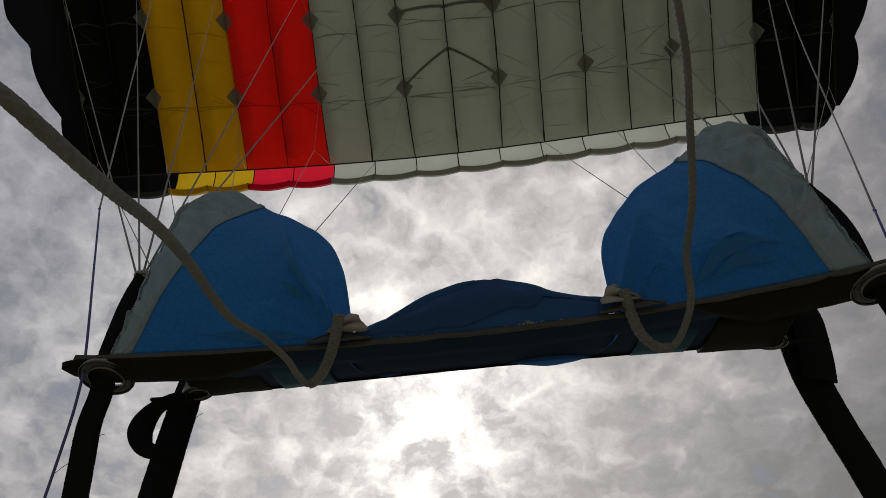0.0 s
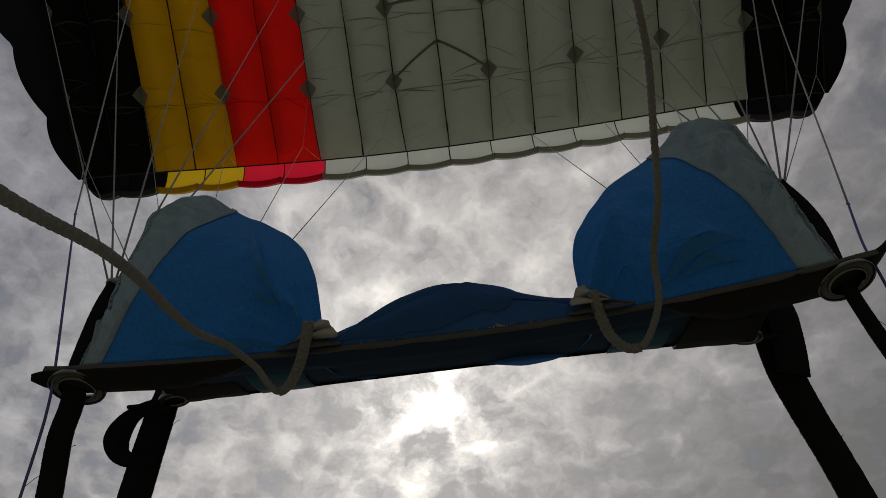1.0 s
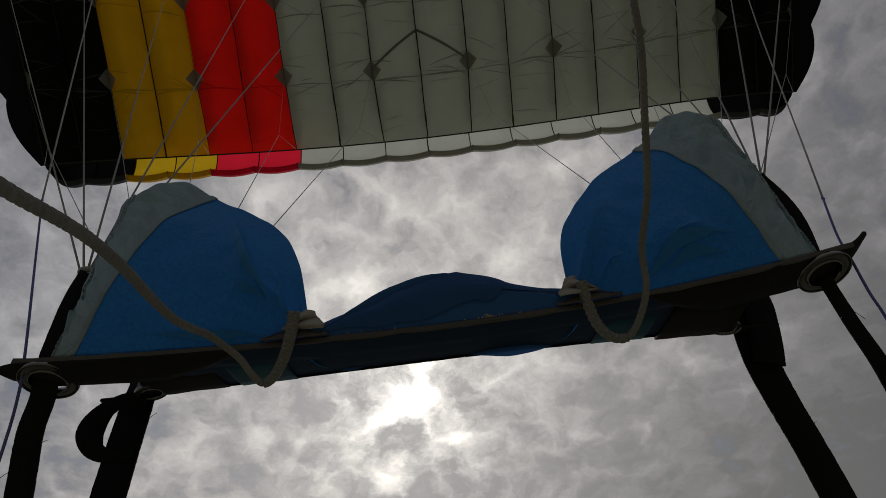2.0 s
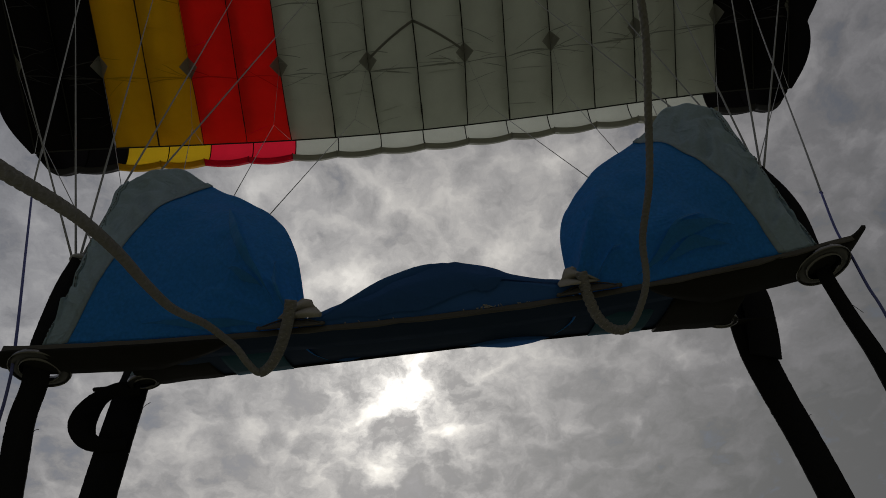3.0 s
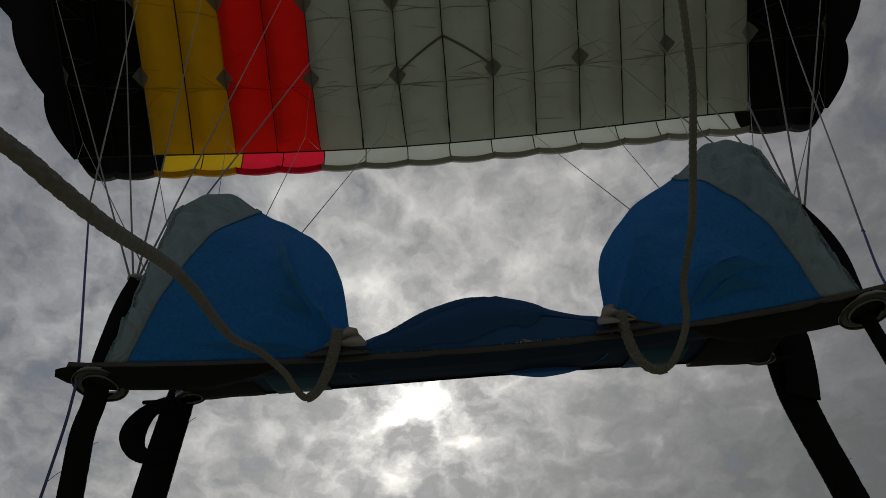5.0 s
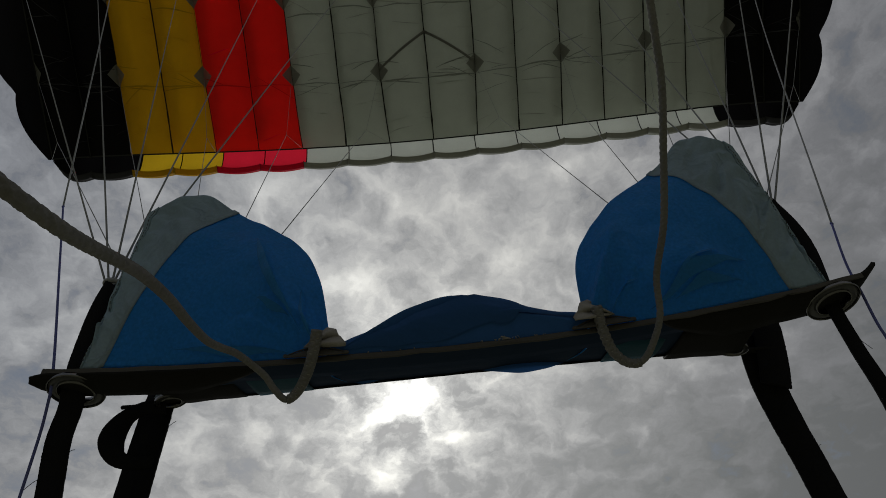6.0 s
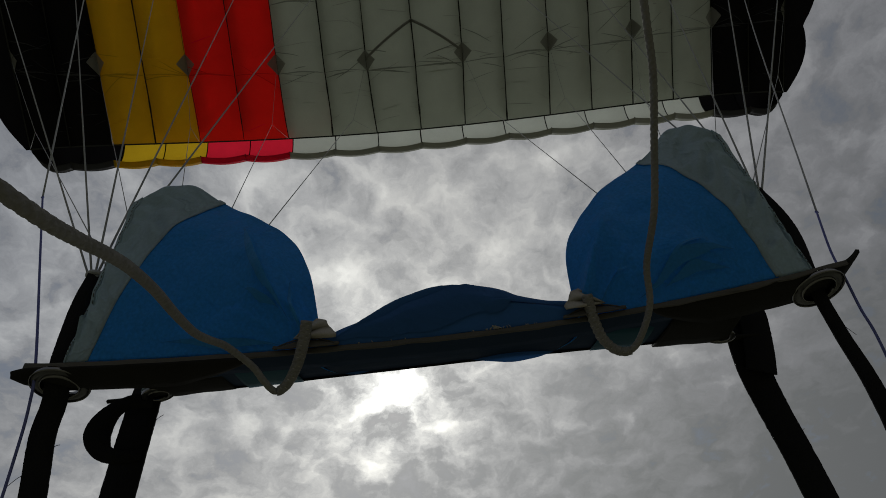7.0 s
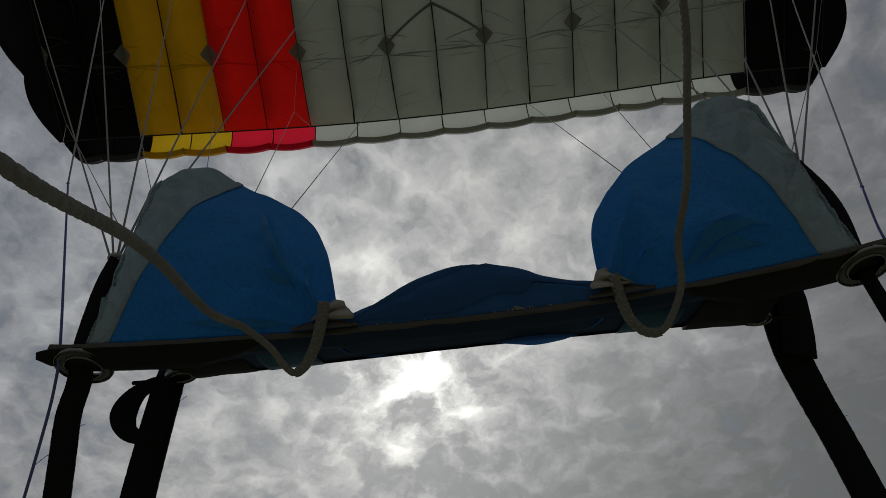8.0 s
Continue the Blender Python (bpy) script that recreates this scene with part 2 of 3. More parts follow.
def tube(points, radius, sides=8, twist=0.0, bm=None):
    """A round rope along the points; twist gives the crossing ridges of a braid. radius may be a list."""
    own = bm or bmesh.new()
    pts = [Vector(q) for q in points]
    rings, up = [], None
    for k, c in enumerate(pts):
        ahead = (pts[min(k + 1, len(pts) - 1)] - pts[max(k - 1, 0)]).normalized()
        if up is None:
            up = ahead.orthogonal().normalized()
        up = (up - ahead * up.dot(ahead)).normalized()
        side = ahead.cross(up)
        r = radius[k] if isinstance(radius, (list, tuple)) else radius
        ring = []
        for j in range(sides):
            a = 2 * math.pi * j / sides
            rr = r * (1 + 0.17 * max(math.sin(4 * a + twist * k), math.sin(4 * a - twist * k))) if twist else r
            ring.append(own.verts.new(c + up * math.cos(a) * rr + side * math.sin(a) * rr))
        rings.append(ring)
    for a, b in zip(rings, rings[1:]):
        for j in range(sides):
            own.faces.new((a[j], a[(j + 1) % sides], b[(j + 1) % sides], b[j]))
    own.faces.new(rings[0][::-1])
    own.faces.new(rings[-1])
    return own


def table(pairs, x):
    """Smooth interpolation in a short table of (x, value)."""
    if x <= pairs[0][0]:
        return pairs[0][1]
    for k in range(len(pairs) - 1):
        (a, va), (b, vb) = pairs[k], pairs[k + 1]
        if x <= b:
            pa = pairs[max(k - 1, 0)]
            pb = pairs[min(k + 2, len(pairs) - 1)]
            ma = (vb - pa[1]) / (b - pa[0]) * (b - a)
            mb = (pb[1] - va) / (pb[0] - a) * (b - a)
            t = (x - a) / (b - a)
            return ((2 * t ** 3 - 3 * t * t + 1) * va + (t ** 3 - 2 * t * t + t) * ma + (-2 * t ** 3 + 3 * t * t) * vb + (t ** 3 - t * t) * mb)
    return pairs[-1][1]


def wob(x, y, z=0.0):
    return noise.noise(Vector((x, y, z)))


# ---- ground, far below ----
def build_ground():
    bm = bmesh.new()
    bmesh.ops.create_grid(bm, x_segments=24, y_segments=24, size=9000)
    for v in bm.verts:
        v.co.z = -900 + 25 * wob(v.co.x / 2500, v.co.y / 2500)
    tagged(part("ground", bm, ground_material()), "patchwork farmland far below the parachute", "ground", kind="structure")


build_ground()

# ---- canopy ----
MID, HALF, TILT, CHORD = 0.116, 0.3751, 0.2935, 2.45
ROWS = {"a": 0.0, "b": 0.59, "c": 1.18, "d": 1.75}
BOW = ((0, 0.0), (1, 0.032), (2, 0.008), (3, -0.018), (4, -0.004), (5, 0.01), (6, 0.0), (9, 0.0))
LOAD_RIBS = (-9, -7, -5, -3, -1, 1, 3, 5, 7, 9)


def rib_point(i, a, up=0.0):
    """A place on the canopy: rib number i (it may be a fraction), a metres behind the nose, up metres over the chord."""
    q, x = i / 7, HALF * i * (1 - 0.108 * (i / 7) ** 2)
    # the loaded ribs are drawn a little aside behind the nose
    aside = math.copysign(table(BOW, abs(i)), i) * min(1.0, a / 0.59) if a > 0 else 0.0
    base = Vector((MID + x * (1 - (0.0125 if a > 0 else 0.12) * a) + aside, 1.186 - 0.0045 * i * i - 0.0055 * x + 0.051 * q ** 4 + 0.02 * q ** 3, 4.196 * (1 - 0.08 * q * q) - 0.0021 * x))
    lean = math.radians(15) * q
    back, high = Vector((0, -math.cos(TILT), math.sin(TILT))), Vector((math.sin(lean), math.sin(TILT), math.cos(TILT)))
    return base + back * a + high * up


def skin_low(i, a):
    """The lower skin, blown down a little between the ribs."""
    t = i - math.floor(i)
    belly = 0.080 * math.sin(math.pi * t) ** 0.72 * min(1.0, 0.48 + a / 0.5) if 0 < t < 1 else 0.0
    camber = 0.05 * math.sin(math.pi * min(max(a / CHORD, 0), 1))
    crease = 0.0
    for row in (0.62, 1.22):
        crease += 0.018 * math.exp(-((a - row - 0.03 * wob(i * 2.1, row)) / 0.018) ** 2) * (0.4 + wob(i * 3.3, row * 7))
    ripple = 0.006 * wob(i * 1.7, a * 9, 3) + 0.003 * wob(i * 5, a * 26 + i * 3, 7)
    edge = math.sin(math.pi * t) if 0 < t < 1 else 0.0
    return rib_point(i, a, camber - belly + (crease + ripple) * edge)


UPPER = smooth_curve([(-0.108, 0.028, 0), (-0.162, 0.08, 0), (-0.15, 0.17, 0), (-0.05, 0.30, 0), (0.35, 0.39, 0), (0.95, 0.38, 0), (1.7, 0.22, 0), (CHORD, 0.012, 0)], 5)


def skin_high(i, k):
    t = i - math.floor(i)
    puff = 0.05 * math.sin(math.pi * t) if 0 < t < 1 else 0.0
    p = UPPER[k]
    fade = min(1.0, (len(UPPER) - 1 - k) / 6)
    ahead = puff * 0.4 if k < 8 else 0.0
    drop = puff * 0.25 * (1 - k / 6) if k < 6 else -puff
    # the outermost cells round off towards the tips
    tip = 1 - 0.85 * max(0.0, (abs(i) - 8.2) / 0.8) ** 2.5 if p.x < 0 else 1.0
    return rib_point(i, (p.x - ahead) * tip, p.y - drop * fade)


def cloth_of(cell):
    return {-4: BLACK, -3: YELLOW, -2: RED, 4: BLACK}.get(cell, GREY)


def build_pleat(canopy, cloth, h, k):
    """A pinched crease across half a cell of the lower skin; most lie near the rows where the lines pull."""
    rng = random.Random(1000 + h * 17 + k * 131)
    a0 = (rng.gauss(0.50, 0.02), rng.gauss(1.10, 0.03), rng.uniform(0.06, 1.5), rng.gauss(0.44, 0.03), rng.uniform(0.1, 0.9), rng.gauss(0.66, 0.05), rng.uniform(0.9, 1.6),
          rng.gauss(0.50, 0.05), rng.gauss(0.62, 0.04), rng.gauss(1.12, 0.06), rng.uniform(0.1, 0.5), *(rng.uniform(0.03, 1.7) for _ in range(8)))[k]
    a0 = max(a0, 0.05)
    reach = (0.0, 1.0) if k in (0, 1) else sorted((rng.uniform(0, 0.5), rng.uniform(0.55, 1.0)))
    if k not in (0, 1) and rng.random() < 0.35:
        reach = (0.0, reach[1])
    slope, w = rng.uniform(-0.10, 0.10) * (0.35 if k in (0, 1) else 1), rng.uniform(0.0018, 0.0042)
    if k in (7, 8, 9):
        # these fan out from a line attachment on one of the two ribs
        reach = (0.0, rng.uniform(0.4, 0.9)) if h % 2 else (rng.uniform(0.1, 0.6), 1.0)
        slope = rng.uniform(0.06, 0.26) * rng.choice((-1, 1))
    if k > 10:
        # hairlines that run a short way in from a seam
        reach = (0.0, rng.uniform(0.12, 0.38)) if rng.random() < 0.5 else (rng.uniform(0.62, 0.88), 1.0)
        slope, w = rng.uniform(-0.25, 0.25), rng.uniform(0.0010, 0.0022)
    rows = []
    for j in range(15):
        t = reach[0] + (reach[1] - reach[0]) * j / 14
        i = h + min(max(t, 0.002), 0.998)
        a = a0 + slope * (t - 0.5) + 0.012 * wob(t * 2.5, h * 3.1 + k)
        if k in (0, 3, 5):
            # the long crease that runs from rib to rib just ahead of the second line row, with two strands beside it
            ends = [0.512 + 0.03 * wob(r * 1.9, 4.0) for r in (h, h + 1)]
            stray = 0.0 if k == 0 else (t if h % 2 else 1 - t) * (a0 - (0.44 if k == 3 else 0.66) + (-0.035 if k == 3 else 0.03))
            a = ends[0] + (ends[1] - ends[0]) * t + 0.02 * math.sin(math.pi * t) * wob(h * 2.3, 8.0) + stray + 0.004 * wob(t * 5, h * 3.1 + k)
        half = w * (1.3 if k < 2 else 0.8) * (0.25 + math.sin(math.pi * j / 14) ** 0.6)
        low = Vector((0, 0, -0.004))
        rows.append((skin_low(i, a - half) + low, skin_low(i, a) + low * 1.8, skin_low(i, a + half) + low))
    # most creases get their shade from a strip of darker cloth
    part("pleat", sheet(rows), FOLD_SHADE[cloth.name] if k in (0, 1, 3, 5, 7, 8) else LIP[cloth.name] if k in (2, 4, 9) or k > 10 else cloth, canopy)


def build_canopy():
    canopy = tagged(new("parachute_canopy"), "nine-cell ram-air parachute in grey, red, yellow and black nylon", "parachute")
    canopy.location = (0, 0, 0)
    backs = [CHORD * k / 88 for k in range(89)]
    for h in range(-9, 9):
        cell = math.floor((h + 1) / 2)
        cloth = cloth_of(cell)
        spans = [h + j / 8 for j in range(9)]
        eps = 1e-6
        spans[-1] -= eps
        part("lower_panel", sheet([[skin_low(i, a) for a in backs] for i in spans]), cloth, canopy)
        part("upper_panel", sheet([[skin_high(i, k) for k in range(4, len(UPPER))] for i in spans]), RED_BACKLIT if cloth is RED else cloth, canopy)
        part("nose_lip", sheet([[skin_high(i, k) for k in range(0, 5)] for i in spans], 0.003), LIP[cloth.name], canopy, "doubled cloth lip over the open nose")
        for k in range(19):
            if cloth is not RED or k in (0, 2, 7):
                build_pleat(canopy, cloth, h, k)
    for i in range(-9, 10):
        cell = math.floor((i + 1) / 2)
        cloth = BLACK if abs(i) >= 8 else cloth_of(min(max(cell, -3), 3))
        rows = []
        for k in range(len(UPPER)):
            if UPPER[k].x < 0.01 and abs(i) < 9:
                continue
            a = max(UPPER[k].x, 0.0)
            ahead = UPPER[k].x * (0.15 if abs(i) == 9 and UPPER[k].x < 0 else 1.0)
            rows.append((rib_point(i, ahead, UPPER[k].y), rib_point(i, a, 0.05 * math.sin(math.pi * min(a / CHORD, 1)))))
        part("rib", sheet(rows), SHADE_RIB if abs(i) < 8 else cloth, canopy)
        rows = []
        for k in range(0, 18):
            p = rib_point(i, UPPER[k].x * (0.15 if abs(i) == 9 and UPPER[k].x < 0 else 1.0) + 0.004, UPPER[k].y - 0.006)
            w = 0.0045 + 0.004 * max(0, wob(i * 2.7, k * 0.45, 6))
            rows.append((p - Vector((w, 0, 0)), p + Vector((w, 0, 0))))
        part("inlet_seam", sheet(rows), SEAM, canopy)
    # seams: one tape under every rib, one along the nose of every half cell
    for i in range(-9, 10):
        rows = []
        for a in backs:
            p = rib_point(i, a, 0.05 * math.sin(math.pi * a / CHORD) - 0.004)
            w = (0.0046 + 0.0055 * max(0.0, wob(i * 3, a * 9))) * (0.4 if i in (-7, -5) else 0.6 if i in (-4, -3) else 1.0)
            sway = 0.009 * wob(i * 1.3, a * 2.5, 9)
            rows.append((p + Vector((sway - w, 0, 0)), p + Vector((sway + w, 0, 0))))
        part("seam_tape", sheet(rows, 0.002), SEAM, canopy)
    for h in range(-9, 9):
        rows = []
        for j in range(13):
            i = min(h + j / 12, h + 1 - 1e-6)
            rows.append((skin_low(i, 0.0) + Vector((0, 0.004, -0.003)), skin_low(i, 0.007) + Vector((0, 0, -0.003))))
        part("nose_tape", sheet(rows, 0.002), SEAM, canopy)
    # reinforcement cloth at every line attachment
    for i in LOAD_RIBS:
        for row in ("b", "c", "d"):
            a0 = ROWS[row]
            rows = []
            for j in range(-6, 7):
                reach = 0.085 * (1 - abs(j) / 6)
                i2 = i + j / 6 * 0.20
                i2 = min(max(i2, -8.999), 8.999)
                rows.append([skin_low(i2 + (1e-5 if j == 0 else 0), a0 + reach * s) + Vector((0, 0, -0.005)) for s in (-1, -0.5, 0, 0.5, 1)])
            part("reinforcement_patch", sheet(rows), PATCH, canopy, "dark diamond-shaped reinforcement patch")
    # chevron tapes on the middle cell
    for a0, a1 in ((0.59, 0.87), (1.18, 1.20)):
        for side in (-1, 1):
            rows = []
            for j in range(11):
                t = j / 10
                i = side * (1 - t) * 0.9999 + 1e-4 * side
                a = a0 + (a1 - a0) * t
                c = skin_low(i, a) + Vector((0, 0, -0.006))
                c2 = skin_low(i, a + 0.024) + Vector((0, 0, -0.006))
                rows.append((c, c2))
            part("chevron_tape", sheet(rows, 0.001), PATCH, canopy)
    # stabilizers: scalloped flaps below the tips
    for side in (-1, 1):
        rows = []
        for k in range(61):
            a = CHORD * 0.86 * k / 60
            seg = (a / 0.50) % 1.0
            hang = (1.06 - math.exp(-a / 0.22)) * (0.13 + 0.06 * math.sin(math.pi * seg) ** 0.7)
            splay = 0.03 + (0.24 if side < 0 else 0.13) * min(1.0, a / 1.2) ** 1.7
            top = rib_point(9 * side, a, 0.05 * math.sin(math.pi * a / CHORD) + 0.006)
            out = []
            for j in range(6):
                t = j / 5
                bow = 0.05 * math.sin(math.pi * seg) ** 0.8 * math.sin(math.pi * 0.85 * t) * min(1.0, 0.4 + a / 0.6)
                out.append(top + Vector((side * (bow + splay * t - 0.004), 0, -hang * t)))
            rows.append(out)
        part("stabilizer", sheet(rows), BLACK, canopy, "black scalloped stabilizer flap")
    return canopy


FRONT_LINK = {-1: Vector((-0.370, 0.425, 0.540)), 1: Vector((0.386, 0.415, 0.540))}
REAR_LINK = {-1: Vector((-0.367, 0.272, 0.494)), 1: Vector((0.380, 0.264, 0.520))}


def build_lines(canopy):
    """Two cascades on each load rib: nose rows to the front link, middle rows to the rear link."""
    for i in LOAD_RIBS:
        side = -1 if i < 0 else 1
        for (r1, r2), link in ((("a", "b"), FRONT_LINK[side]), (("c", "d"), REAR_LINK[side])):
            p1, p2 = (skin_low(i + 1e-6 * -side, ROWS[r]) + Vector((0, 0, -0.006)) for r in (r1, r2))
            fork = link.lerp(p1.lerp(p2, 0.5), 0.62 if r1 == "a" else 0.79)
            foot = link + Vector((0.006 * (i - 5 * side) / 4, 0.001 * (abs(i) % 3 - 1), 0))
            line = part("suspension_line", tube((foot, foot.lerp(fork, 0.5), fork), 0.00122, 6), LINE, canopy)
            part("cascade_line", tube((fork, p1), 0.0011, 5), LINE, line)
            part("cascade_line", tube((fork, p2), 0.0011, 5), LINE, line)


CANOPY = build_canopy()
build_lines(CANOPY)


def build_steering_line(name, points, low):
    """White line up to the tail, lilac below the knot where it runs down through the slider's grommet."""
    thing = tagged(new(name), "thin steering line, white above and lilac below, through the slider", "steering line", "steering lines")
    part("upper_line", tube(smooth_curve(points, 8), 0.0012, 6), LINE, thing)
    part("lower_line", tube(smooth_curve(low, 8), 0.00125, 7), LILAC, thing, "lilac lower steering line")
    bm = bmesh.new()
    bmesh.ops.create_icosphere(bm, subdivisions=2, radius=0.0018, matrix=Matrix.Translation(points[0]) @ Matrix.Diagonal((1, 1, 1.6, 1)))
    part("knot", bm, LILAC, thing)


# ---- slider ----
def hem_rear(x):
    """The slider's rear edge."""
    q = x / 0.37
    return Vector((x, 0.300 - (0.017 if x > 0 else 0.001) * q * q, 0.366 + (0.022 if x > 0 else 0.0215) * q * q))


def hem_front(x):
    q = x / 0.36
    return Vector((x, 0.424 + (0.012 if x > 0 else -0.002) * q * q, 0.466 + (0.002 if x > 0 else -0.002) * q * q))


SEAM_AT = {-1: 0.285, 1: 0.345}
DOME_BASE = ((0.0, 0.350), (0.27, 0.334), (0.65, 0.218), (1.0, 0.125))
DOME_TOP_X = {-1: ((0.0, 0.336), (0.12, 0.302), (0.27, 0.240), (0.6, 0.160), (0.8, 0.134), (1.0, 0.118)),
              1: ((0.0, 0.348), (0.12, 0.314), (0.27, 0.258), (0.6, 0.176), (0.8, 0.139), (0.92, 0.122), (1.0, 0.117))}
DOME_TOP = {-1: ((0.0, 0.174), (0.11, 0.192), (0.2, 0.188), (0.27, 0.168), (0.6, 0.120), (0.8, 0.078), (1.0, 0.006)),
            1: ((0.0, 0.176), (0.11, 0.198), (0.2, 0.188), (0.27, 0.166), (0.6, 0.124), (0.8, 0.094), (0.92, 0.060), (1.0, 0.006))}


# folds in the blown-up cloth: from (s, v) to (s, v), depth and the width of the gentle side in metres
CREASES = {-1: ((0.50, 0.80, 0.92, 0.22, 0.0060, 0.020), (0.70, 0.33, 0.86, 0.27, 0.0042, 0.008), (0.50, 0.065, 0.90, 0.055, 0.0045, 0.010), (0.80, 0.72, 0.98, 0.18, 0.0040, 0.012),
                (0.62, 0.22, 0.95, 0.12, 0.0038, 0.010), (0.78, 0.40, 0.96, 0.16, 0.0036, 0.009), (0.32, 0.16, 0.55, 0.20, 0.0016, 0.016)),
           1: ((0.80, 0.055, 0.43, 0.155, 0.0056, 0.016), (0.70, 0.065, 0.47, 0.085, 0.0040, 0.010), (0.97, 0.06, 0.79, 0.24, 0.0042, 0.009), (0.70, 0.115, 0.50, 0.20, 0.0034, 0.008),
               (1.0, 0.06, 0.93, 0.55, 0.0036, 0.008), (0.97, 0.10, 0.86, 0.60, 0.0036, 0.010), (0.93, 0.05, 0.74, 0.40, 0.0030, 0.012), (0.45, 0.06, 0.34, 0.15, 0.0020, 0.010))}


def crease_depth(side, s, v):
    """Sharp folds: each rises gently on one side and drops off on the other."""
    d = 0.0
    for s0, v0, s1, v1, deep, wide in CREASES[side]:
        ds, dv = (s1 - s0) * 0.23, (v1 - v0) * 0.13
        ll = math.hypot(ds, dv)
        es, ev = (s - s0) * 0.23, (v - v0) * 0.13
        t = (es * ds + ev * dv) / ll ** 2
        if -0.05 < t < 1.05:
            off = (es * dv - ev * ds) / ll + 0.0012 * wob(t * 3, deep * 900)
            ends = max(0.0, 1 - abs(2 * t - 1) ** 2.5)
            d += 2.0 * deep * ends * (math.exp(-off / wide) if off > 0 else math.exp(off / 0.0038))
    return d


def dome_point(side, s, v):
    """The blown-up end of the slider: s runs from the outer edge to the knot, v from the rear edge over the top to the front edge."""
    base_x, top_x = table(DOME_BASE, s) * side, table(DOME_TOP_X[side], s) * side
    high = table(DOME_TOP[side], s)
    rear = hem_rear(base_x)
    top = Vector((top_x, rear.y - 0.45 * high, rear.z + high))
    front = hem_front(side * (0.36 - 0.235 * s))
    if v <= 1:
        p = rear.lerp(top, v)
        p.y -= 0.030 * math.sin(math.pi * v) * min(1, high / 0.1) * min(1, max(s, 0) / 0.3)
    else:
        t = v - 1
        p = top.lerp(front, 1 - (1 - t) * (1 - 0.25 * t))
        p.z += 0.045 * math.sin(math.pi * t) * min(1, high / 0.1)
        p.y += 0.03 * math.sin(math.pi * t) * min(1, high / 0.1)
        p.x += side * 0.034 * math.sin(math.pi * t) * max(0, s - 0.4)
    # folds that fan out from the gathered knot, and small puckers
    fan = math.atan2(v * high + 0.01, abs(base_x) - 0.11)
    pull = math.exp(-((1 - s) / 0.35) ** 2)
    d = 0.008 * pull * (1 - 2 * abs(math.sin(fan * 7 + 0.8 * side))) + 0.0028 * wob(s * 46, side * 3) * math.exp(-v / 0.10) + 0.005 * wob(s * 4 + 9 * side, v * 3) + 0.0025 * wob(s * 11, v * 7 + 5 * side)
    if v <= 1:
        d += crease_depth(side, s, v)
    if s < SEAM_AT[side]:
        calm = min(1.0, (SEAM_AT[side] - s) / 0.07) * (0.25 + 0.75 * min(1.0, abs(v - 1) / 0.3))
        d += (0.007 * wob(s * 5, v * 11, 4 + side) * min(1, 0.3 + s / 0.1) + 0.012 * wob(s * 7, v * 17 + s * 16, 8) * min(1, 0.2 + s / 0.08)) * calm
    fade = min(1.0, 6 * v) * (1.0 if v <= 1 else (2 - v) ** 2)
    return p + Vector((0, -d * fade, 0.3 * d * fade))


HUMP = ((-0.122, 0.006), (-0.075, 0.025), (-0.041, 0.039), (-0.002, 0.044), (0.035, 0.037), (0.071, 0.026), (0.122, 0.014))


def hump_point(x, v):
    high = table(HUMP, x)
    rear, front = hem_rear(x), hem_front(x)
    top = rear + Vector((0, -0.45 * high, high))
    if v <= 1:
        p = rear.lerp(top, v)
        p.y -= 0.012 * math.sin(math.pi * v) * high / 0.04
    else:
        t = v - 1
        p = top.lerp(front, t)
        p.z += 0.05 * t * (1 - t)
    d = 0.002 * wob(x * 30, v * 3)
    if v <= 1:
        # two long folds that run up across the slack cloth
        for x0, v0, x1, v1, deep in ((-0.11, 0.35, 0.06, 0.72, 0.009), (-0.09, 0.15, 0.02, 0.34, 0.006), (0.0, 0.5, 0.11, 0.25, 0.005)):
            t = (x - x0) / (x1 - x0)
            if 0 < t < 1:
                off = v - (v0 + (v1 - v0) * t) + 0.04 * wob(t * 3, deep * 700)
                d += deep * math.sin(math.pi * t) ** 0.7 * (math.exp(-off / 0.22) if off > 0 else math.exp(off / 0.05))
    return p + Vector((0, -d, 0.4 * d))


def ring(centre, axis, inner, outer, thick, segs=40):
    """A flat, rolled grommet ring."""
    axis = Vector(axis).normalized()
    u = axis.orthogonal().normalized()
    w = axis.cross(u)
    profile = [(inner, -thick), (inner - 0.001, 0), (inner, thick), ((inner + outer) / 2, thick * 1.5), (outer, thick * 0.4), (outer, -thick * 0.4), ((inner + outer) / 2, -thick * 1.5)]
    rows = []
    for k in range(segs + 1):
        a = 2 * math.pi * k / segs
        way = u * math.cos(a) + w * math.sin(a)
        rows.append([Vector(centre) + way * r + axis * h for r, h in profile])
    bm = sheet(rows, closed=True)
    bmesh.ops.remove_doubles(bm, verts=bm.verts[:], dist=1e-5)
    return bm


def band(edge, inward, x0, x1, width, drop=0.0, n=40, taper=None):
    """A flat strip of cloth along an edge."""
    rows = []
    for k in range(n + 1):
        x = x0 + (x1 - x0) * k / n
        w = width * (taper(x) if taper else 1)
        p = edge(x)
        rows.append([p + inward * (w * t) + Vector((0, 0, -drop * math.sin(math.pi * t) + 0.0012 * wob(x * 40, t * 3))) for t in (0, 0.25, 0.5, 0.75, 1)])
    return rows


IN_REAR, IN_FRONT = Vector((0, 0.94, 0.34)), Vector((0, -0.90, -0.43))


